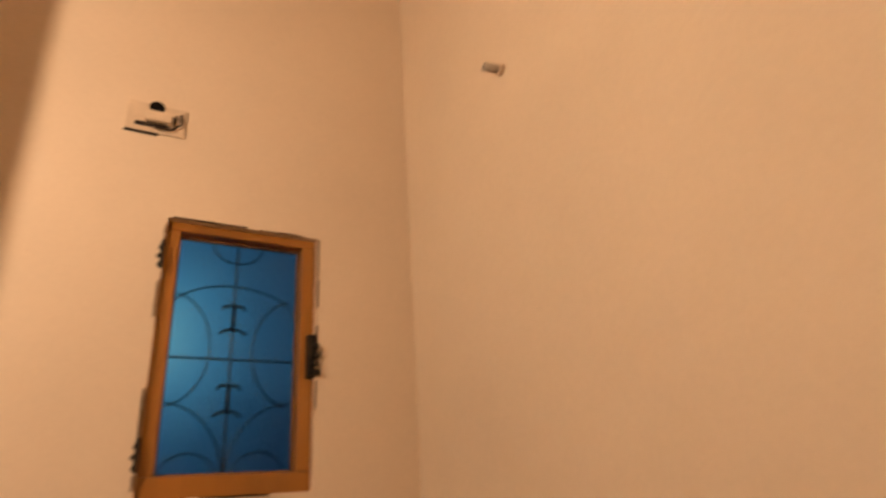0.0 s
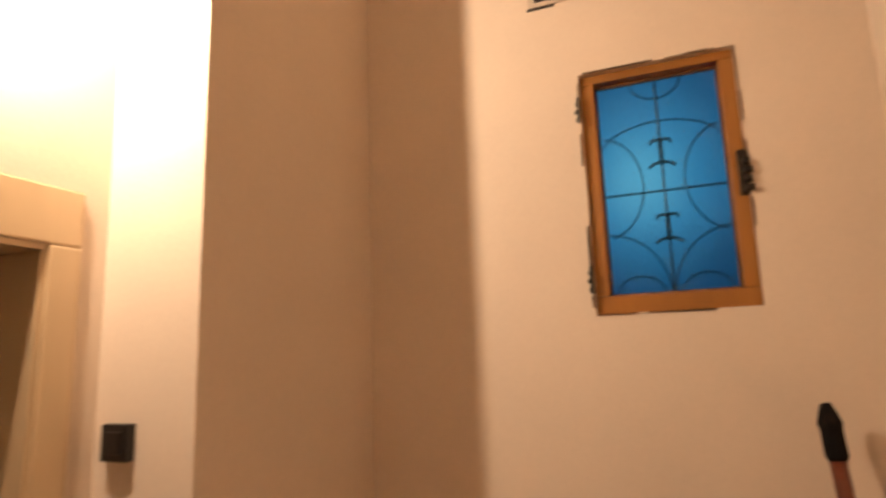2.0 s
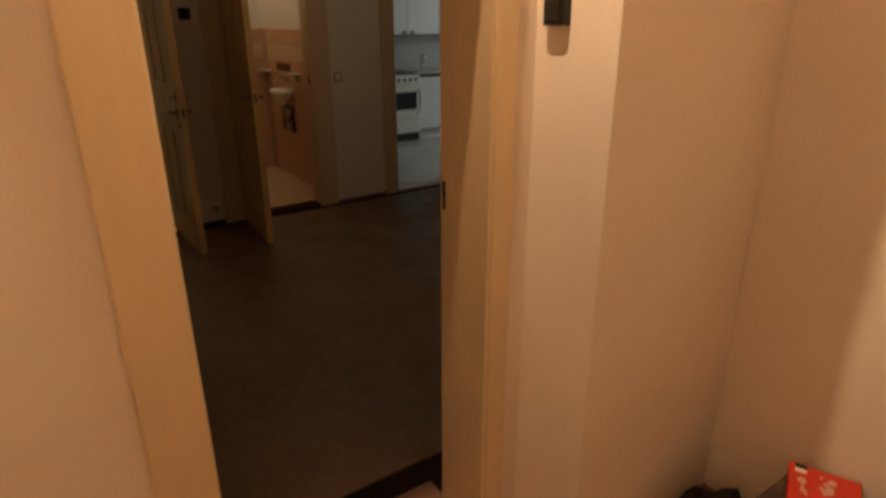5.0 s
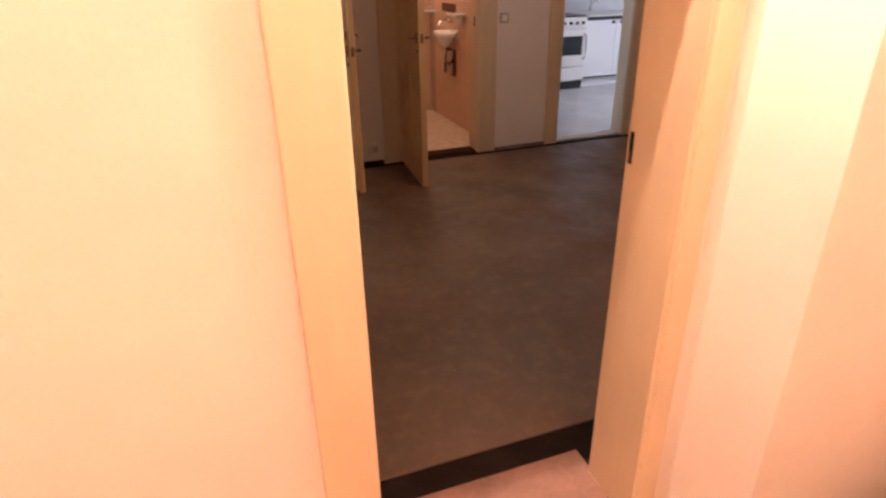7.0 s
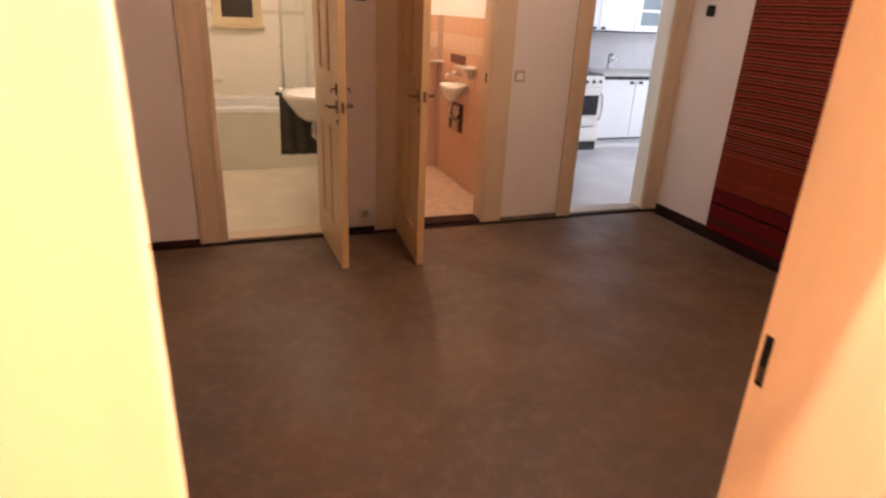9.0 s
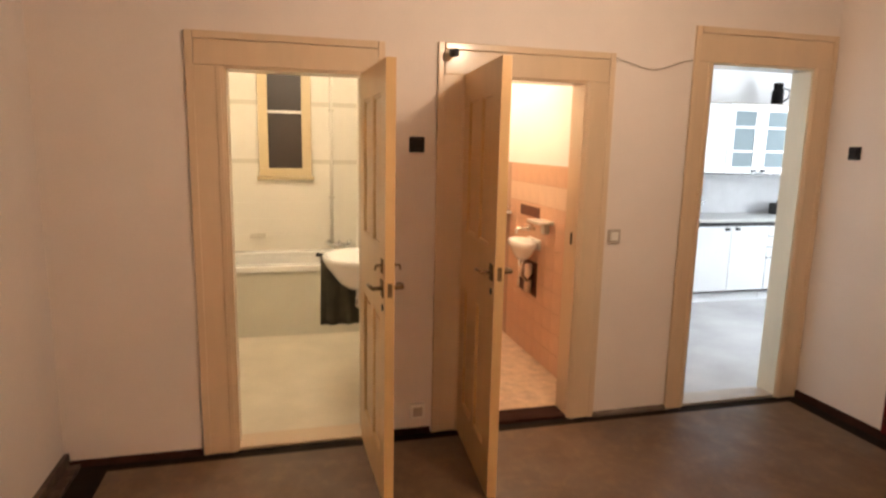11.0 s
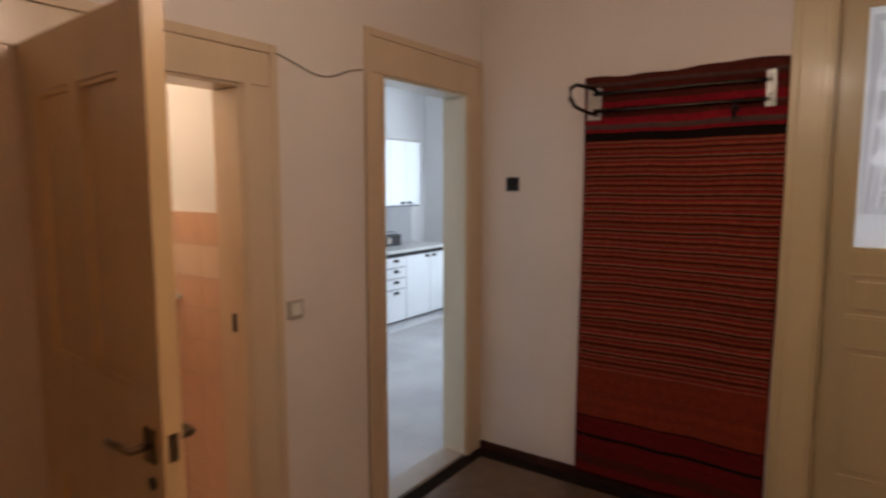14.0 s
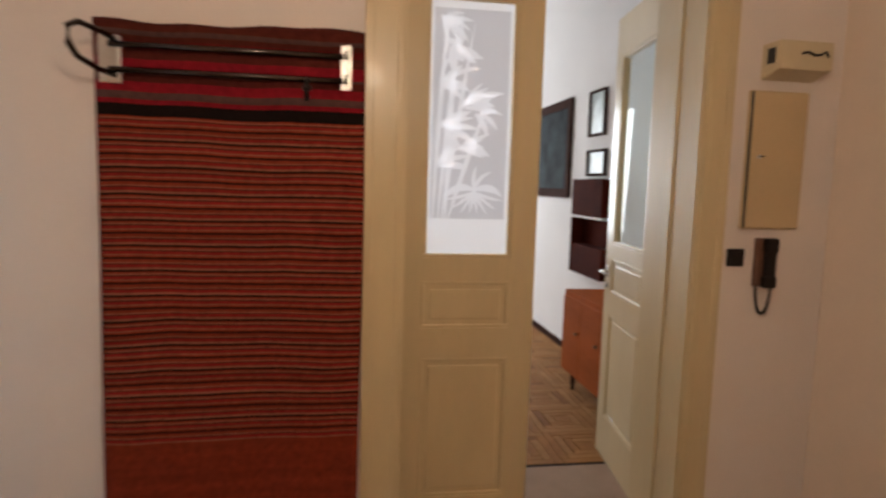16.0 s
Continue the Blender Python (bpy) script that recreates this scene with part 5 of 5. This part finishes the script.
def cabinet(name, label, x0, x1, y0, y1, z0, z1, fronts, knobs_z, group, glass=False, drawers=0, plinth=True):
    """A kitchen unit: body with doors or drawers on its south face, each with its black knob."""
    t = thing(name, label, "cabinet", ((x0 + x1) / 2, (y0 + y1) / 2, z0), group)
    if glass:
        bm = bmesh.new()
        for a in ((x0, x1, y1 - 0.02, y1, z0, z1), (x0, x0 + 0.018, y0, y1 - 0.02, z0, z1), (x1 - 0.018, x1, y0, y1 - 0.02, z0, z1), (x0 + 0.018, x1 - 0.018, y0, y1 - 0.02, z0, z0 + 0.018), (x0 + 0.018, x1 - 0.018, y0, y1 - 0.02, z1 - 0.018, z1)):
            box(bm, *a)
        part("body", bm, KITCHEN_WHITE, t)
        part("inside", B(x0 + 0.018, x1 - 0.018, y1 - 0.024, y1 - 0.0205, z0 + 0.018, z1 - 0.018), CABINET_INSIDE, t)
        for s in (0.36, 0.68):
            part("shelf", B(x0 + 0.018, x1 - 0.018, y0 + 0.02, y1 - 0.025, z0 + s * (z1 - z0), z0 + s * (z1 - z0) + 0.018), KITCHEN_WHITE, t)
    else:
        part("body", B(x0, x1, y0, y1, z0, z1), KITCHEN_WHITE, t)
    if plinth:
        part("plinth", B(x0, x1, y0 + 0.04, y1, 0.004, z0), KITCHEN_WHITE, t)
        # solid black strip in place of the shade over the set-back plinth
        part("shadow_strip", B(x0, x1, y0 - 0.012, y0 + 0.038, z0 - 0.016, z0 - 0.001), BLACK, t, "black strip drawing the shadow above the plinth")
    n = drawers or fronts
    for k in range(n):
        if drawers:
            h = (z1 - z0) / 6.0
            lo, hi = (z1 - (k + 1) * h + 0.004, z1 - k * h - 0.004) if k < n - 1 else (z0 + 0.004, z1 - k * h - 0.004)
            d = part("drawer_front", B(x0 + 0.003, x1 - 0.003, y0 - 0.02, y0 - 0.001, lo, hi, bevel=0.002), KITCHEN_WHITE, t)
            part("gap", B(x0 + 0.003, x1 - 0.003, y0 - 0.014, y0 - 0.001, hi, hi + 0.008), BLACK, d)
            bm = bmesh.new()
            knob(bm, (x0 + x1) / 2, y0 - 0.02, hi - 0.032, 0.026)
            part("knob", bm, BLACK, d)
            continue
        a = x0 + (x1 - x0) * k / n + 0.003
        b = x0 + (x1 - x0) * (k + 1) / n - 0.003
        if glass:
            d = part("door", B(a, a + 0.075, y0 - 0.02, y0 - 0.001, z0, z1, bevel=0.002), KITCHEN_WHITE, t)
            for q in ((b - 0.075, b, z0, z1), (a + 0.075, b - 0.075, z0, z0 + 0.07), (a + 0.075, b - 0.075, z1 - 0.07, z1)):
                part("door_rail", B(q[0], q[1], y0 - 0.02, y0 - 0.001, q[2], q[3], bevel=0.002), KITCHEN_WHITE, d)
            p = part("pane", B(a + 0.075, b - 0.075, y0 - 0.012, y0 - 0.009, z0 + 0.07, z1 - 0.07), CABINET_PANE, d)
            for hz in (1.61, 1.865):
                part("glazing_bar", B(a + 0.075, b - 0.075, y0 - 0.019, y0 - 0.002, hz - 0.011, hz + 0.011), KITCHEN_WHITE, d)
            p.visible_shadow = False
        else:
            d = part("door", B(a, b, y0 - 0.02, y0 - 0.001, z0 + 0.003, z1 - 0.003, bevel=0.003), KITCHEN_WHITE, t)
        bm = bmesh.new()
        knob(bm, (b - 0.06) if k % 2 == 0 and n > 1 else a + 0.06, y0 - 0.02, knobs_z)
        part("knob", bm, BLACK, d)
    return t


BASE, UPPER = "kitchen base cabinets", "kitchen wall cabinets"
cabinet("base_cabinet", "white base cabinet with two doors and black knobs", 0.80, 1.73, 2.24, 2.84, 0.13, 0.83, 2, 0.80, BASE)
cabinet("base_cabinet", "white drawer cabinet with small black knobs", 1.735, 2.09, 2.24, 2.84, 0.13, 0.83, 0, 0, BASE, drawers=4)
cabinet("base_cabinet", "white base cabinet with two doors and black knobs", 2.095, 2.98, 2.24, 2.84, 0.13, 0.83, 2, 0.80, BASE)
cabinet("wall_cabinet", "white wall cabinet with two plain doors", 0.30, 1.31, 2.50, 2.85, 1.372, 2.105, 2, 1.40, UPPER, plinth=False)
cabinet("wall_cabinet", "white wall cabinet with two glazed doors", 1.315, 2.15, 2.50, 2.85, 1.372, 2.105, 2, 1.40, UPPER, glass=True, plinth=False)
cabinet("wall_cabinet", "white wall cabinet with two plain doors", 2.155, 2.69, 2.50, 2.85, 1.372, 2.105, 2, 1.40, UPPER, plinth=False)
solid("cornice_strip", B(0.30, 2.69, 2.47, 2.85, 2.106, 2.118), GREY_PLASTIC, "thin grey top board over the wall cabinets", "board")
solid("under_strip", B(0.30, 2.69, 2.48, 2.84, 1.358, 1.371), BLACK, "dark strip under the wall cabinets", "strip")
wt = thing("worktop", "grey worktop with black front edge", "worktop", (1.9, 2.5, 0.86))
part("slab", B(0.80, 2.98, 2.21, 2.852, 0.872, 0.90, bevel=0.004), WORKTOP, wt)
part("edge_band", B(0.80, 2.98, 2.215, 2.84, 0.832, 0.871), BLACK, wt)
fa = thing("kitchen_tap", "curved chrome kitchen tap on the worktop", "tap", (1.17, 2.7, 0.9))
part("spout", tube(bmesh.new(), [(1.17, 2.72, 0.90), (1.17, 2.72, 1.04), (1.16, 2.70, 1.09), (1.13, 2.62, 1.10), (1.11, 2.55, 1.06)], 0.013), CHROME, fa, smooth=True)
part("lever", tube(bmesh.new(), [(1.17, 2.72, 0.98), (1.21, 2.70, 1.01), (1.26, 2.67, 1.05)], 0.009), CHROME, fa, smooth=True)
part("foot", rod(bmesh.new(), (1.17, 2.72, 0.90), (1.17, 2.72, 0.925), 0.026), CHROME, fa)
st = thing("stove", "white stove with black oven window and dark base", "stove", (0.5, 2.5, 0))
part("body", B(0.29, 0.79, 2.19, 2.84, 0.10, 0.88, bevel=0.006), ENAMEL, st)
od = part("oven_door", B(0.30, 0.78, 2.155, 2.189, 0.30, 0.74, bevel=0.006), ENAMEL, st)
part("oven_window", B(0.36, 0.72, 2.150, 2.156, 0.43, 0.66), OVEN_GLASS, od, "black oven window")
part("handle", tube(bmesh.new(), [(0.74, 2.155, 0.38), (0.75, 2.115, 0.40), (0.755, 2.11, 0.52), (0.75, 2.115, 0.66), (0.74, 2.155, 0.68)], 0.012), STEEL, od, smooth=True)
part("control_panel", B(0.30, 0.78, 2.165, 2.189, 0.76, 0.87, bevel=0.004), ENAMEL, st)
for k in range(5):
    part("dial", rod(bmesh.new(), (0.36 + 0.09 * k, 2.165, 0.815), (0.36 + 0.09 * k, 2.145, 0.815), 0.018), BLACK, st)
part("base_drawer", B(0.30, 0.78, 2.16, 2.189, 0.125, 0.28, bevel=0.004), ENAMEL, st)
part("base", B(0.31, 0.77, 2.18, 2.8, 0.004, 0.10), BLACK, st)
part("hob", B(0.30, 0.78, 2.20, 2.83, 0.881, 0.90, bevel=0.003), BLACK, st)
th_t = thing("thermos_jug", "dark thermos jug on top of the wall cabinets", "jug", (2.02, 2.62, 2.119))
bm = lathe(bmesh.new(), [(0.05, 0), (0.062, 0.01), (0.062, 0.15), (0.045, 0.18), (0.05, 0.2), (0.05, 0.235), (0.02, 0.245)], (2.02, 2.62, 2.119), 20)
part("body", bm, RUBBER, th_t, smooth=True)
part("handle", tube(bmesh.new(), [(2.07, 2.60, 2.30), (2.13, 2.58, 2.29), (2.13, 2.58, 2.20), (2.08, 2.60, 2.16)], 0.009), BLACK, th_t, smooth=True)
ra = thing("radio", "small black radio on the worktop", "radio", (2.35, 2.65, 0.9))
part("case", B(2.16, 2.46, 2.58, 2.72, 0.90, 1.03, bevel=0.008), BLACK, ra)
part("speaker", rod(bmesh.new(), (2.24, 2.58, 0.965), (2.24, 2.576, 0.965), 0.04), GREY_PLASTIC, ra)
part("carry_handle", tube(bmesh.new(), [(2.20, 2.65, 1.03), (2.21, 2.65, 1.06), (2.41, 2.65, 1.06), (2.42, 2.65, 1.03)], 0.006), BLACK, ra)

# ---- living room ----
slab("wall_living_south", 0.4, 7.4, -3.83, -3.67, 0, 3.7, PLASTER_WHITE, "white living room wall with pictures", "wall")
wall("wall_living_east", "y", -3.67, 0.15, 7.2, 7.4, 0, 3.7, [(-3.1, -1.75, 0.8, 2.8), (-1.3, -0.1, 0.8, 2.8)], PLASTER_WHITE, "white living room wall with windows")
slab("wall_living_north", 0.4, 7.4, -0.02, 0.0, 0, 3.7, PLASTER_WHITE, "plain white living room wall", "wall")
slab("ceiling_living", 0.4, 7.4, -3.67, 0.0, 3.7, 3.8, PLASTER_WHITE, "white living room ceiling", "ceiling")
slab("wall_living_west_top", 0.0, 0.4, -3.67, 0.0, 3.1, 3.7, PLASTER_WHITE, "plain white wall above the double door", "wall")
slab("floor_living", 0.0, 7.2, -3.67, 0.0, -0.1, 0.0, OAK_DARK, "dark underlay of the oak parquet", "floor")
carpet = thing("carpet_strip", "worn beige carpet strip inside the double door", "carpet", (0.475, -2.3, 0))
part("carpet_field", B(0.02, 0.905, -3.3, -1.3, 0.0, 0.008, bevel=0.003), CARPET, carpet)
part("edge_binding", B(0.905, 0.93, -3.3, -1.3, 0.0, 0.009, bevel=0.003), DARK_FLOOR, carpet, "dark stitched edge")
for nm, a0, a1 in (("window_4", -3.1, -1.75), ("window_5", -1.3, -0.1)):
    w = thing(nm, "tall white framed living room window", "window", (7.3, (a0 + a1) / 2, 0.8), kind="structure")
    for a, b, c, d in ((a0, a1, 0.8, 0.87), (a0, a1, 2.73, 2.8), (a0, a0 + 0.07, 0.87, 2.73), (a1 - 0.07, a1, 0.87, 2.73), ((a0 + a1) / 2 - 0.035, (a0 + a1) / 2 + 0.035, 0.87, 2.73), (a0 + 0.07, a1 - 0.07, 2.1, 2.16)):
        part("frame", B(7.24, 7.3, a, b, c, d), WHITE_PAINT, w)
solid("backdrop_street", B(9.5, 9.52, -9, 6, -1, 6), DAY_GLOW, "bright daylight outside the windows", "backdrop", kind="structure")


def sideboard(x0, x1, y0, y1, z0, z1):
    t = thing("sideboard", "orange walnut sideboard on short dark legs", "sideboard", ((x0 + x1) / 2, (y0 + y1) / 2, 0))
    part("body", B(x0, x1, y0, y1 - 0.02, z0, z1, bevel=0.004), WALNUT, t)
    for k in range(3):
        a = x0 + 0.02 + (x1 - x0 - 0.04) * k / 3
        d = part("door", B(a + 0.004, a + (x1 - x0 - 0.04) / 3 - 0.004, y1 - 0.02, y1 - 0.002, z0 + 0.02, z1 - 0.04, bevel=0.003), WALNUT, t)
        part("knob", rod(bmesh.new(), (a + 0.05, y1 - 0.002, z0 + 0.36), (a + 0.05, y1 + 0.018, z0 + 0.36), 0.011), BRASS, d)
    for lx in (x0 + 0.1, x1 - 0.1):
        for ly in (y0 + 0.08, y1 - 0.08):
            part("leg", rod(bmesh.new(), (lx, ly, 0.006), (lx, ly, z0 + 0.004), 0.014, 14, 0.026), DARK_WOOD, t)
    return t


sideboard(1.15, 2.28, -3.66, -3.22, 0.16, 0.81)


def picture(name, x0, x1, z0, z1, fw, label, canvas, mount=None):
    t = thing(name, label, "picture", ((x0 + x1) / 2, -3.67, z0))
    for a, b, c, d in ((x0, x1, z0, z0 + fw), (x0, x1, z1 - fw, z1), (x0, x0 + fw, z0 + fw, z1 - fw), (x1 - fw, x1, z0 + fw, z1 - fw)):
        part("frame", B(a, b, -3.67, -3.635, c, d, bevel=0.006), DARK_WOOD, t)
    part("canvas", B(x0 + fw, x1 - fw, -3.668, -3.655, z0 + fw, z1 - fw), canvas, t)
    return t


picture("painting", 3.42, 5.1, 1.52, 2.5, 0.09, "large dark painting in a heavy dark wooden frame", CANVAS)
picture("framed_print", 2.63, 2.98, 2.08, 2.48, 0.022, "small pale print in a thin black frame", PRINT)
picture("framed_print", 2.58, 2.98, 1.73, 1.96, 0.022, "small pale print in a thin black frame", PRINT)
clock = thing("wall_clock", "brown wooden wall clock case beyond the painting", "clock", (5.6, -3.6, 1.75))
part("case", B(5.4, 5.85, -3.669, -3.56, 1.72, 2.12, bevel=0.01), OAK_MID, clock)
part("dial", B(5.46, 5.79, -3.562, -3.556, 1.78, 2.06), CANVAS, clock)
solid("baseboard_living", B(0.4, 7.2, -3.67, -3.652, 0.0, 0.07, bevel=0.004), DARK_WOOD, "dark skirting of the living room", "skirting", kind="structure")
cup = thing("wall_shelf_unit", "dark mahogany shelf unit hung on the wall past the sideboard", "shelf unit", (2.66, -3.67, 0.86))
part("back", B(2.32, 3.0, -3.668, -3.655, 0.86, 1.70), MAHOGANY, cup)
part("box", B(2.34, 3.0, -3.655, -3.53, 1.38, 1.70, bevel=0.004), MAHOGANY, cup)
part("shelf", B(2.32, 3.0, -3.655, -3.53, 1.36, 1.376), PLASTER_WHITE, cup, "pale shelf edge")
part("side", B(2.98, 3.0, -3.655, -3.53, 0.86, 1.36), MAHOGANY, cup)
part("lower", B(2.32, 2.98, -3.655, -3.54, 0.86, 1.12, bevel=0.004), MAHOGANY, cup)

# ---- pieces ----
north_bath = bpy.data.objects["wall_bath_north"]
me_cache = {}


def piece(name, x0, x1, y0, y1, z0, z1, material, parent):
    """One shared-mesh block placed and sized as a piece of a surface."""
    key = (round(x1 - x0, 4), round(y1 - y0, 4), round(z1 - z0, 4), material.name)
    if key not in me_cache:
        bm = B(0, x1 - x0, 0, y1 - y0, 0, z1 - z0)
        me = bpy.data.meshes.new(name)
        bm.to_mesh(me)
        bm.free()
        me.materials.append(material)
        me_cache[key] = me
    ob = new(name, me_cache[key])
    ob.location = (x0, y0, z0)
    ob.parent = parent
    return ob


for row in range(10):
    z = row * 0.148
    m = PINK_LIGHT if row == 8 else PINK_TILE
    for col in range(11):
        y = 0.155 + col * 0.148
        if y + 0.145 < 1.773:
            piece("tile", -1.4495, -1.447, y, y + 0.145, z + 0.002, z + 0.147, m, tiles_e)
    for col in range(7):
        x = -2.49 + col * 0.148
        piece("tile", x, x + 0.145, 1.7705, 1.773, z + 0.002, z + 0.147, m, tiles_n)

# parquet squares: concentric blocks
floor_living = bpy.data.objects["floor_living"]
S = 0.44
for i in range(7):
    for j in range(5):
        bx, by = 0.94 + i * S, -3.66 + j * S
        if bx + S > 4.2:
            continue
        for ring in range(4):
            a, b = ring * 0.055, S - ring * 0.055
            w = 0.052
            if b - a < 0.12:
                piece("parquet_block", bx + a, bx + b - 0.003, by + a, by + b - 0.003, 0.0, 0.006, OAK_MID, floor_living)
                break
            for q in ((a, b - w - 0.003, a, a + w), (b - w, b - 0.003, a, b - w - 0.003), (a + w + 0.003, b - 0.003, b - w, b - 0.003), (a, a + w, a + w + 0.003, b - 0.003)):
                piece("parquet_block", bx + q[0], bx + q[1], by + q[2], by + q[3], 0.0, 0.006, rnd.choice((OAK_LIGHT, OAK_LIGHT, OAK_MID, OAK_MID, OAK_DARK) if ring % 2 else (OAK_LIGHT, OAK_MID, OAK_MID)), floor_living)
# bath wall tiles
for row in range(14):
    for col in range(11):
        x, z = -4.145 + col * 0.2, 0.608 + row * 0.15
        if x + 0.196 > -2.62 or z + 0.146 > 2.7:
            continue
        if x + 0.197 > bx0 - 0.02 and x < bx1 + 0.02 and z + 0.147 > bz0 - 0.03 and z < bz1:
            continue
        piece("tile", x, x + 0.197, 2.656, 2.66, z, z + 0.147, BATH_WALL, north_bath)
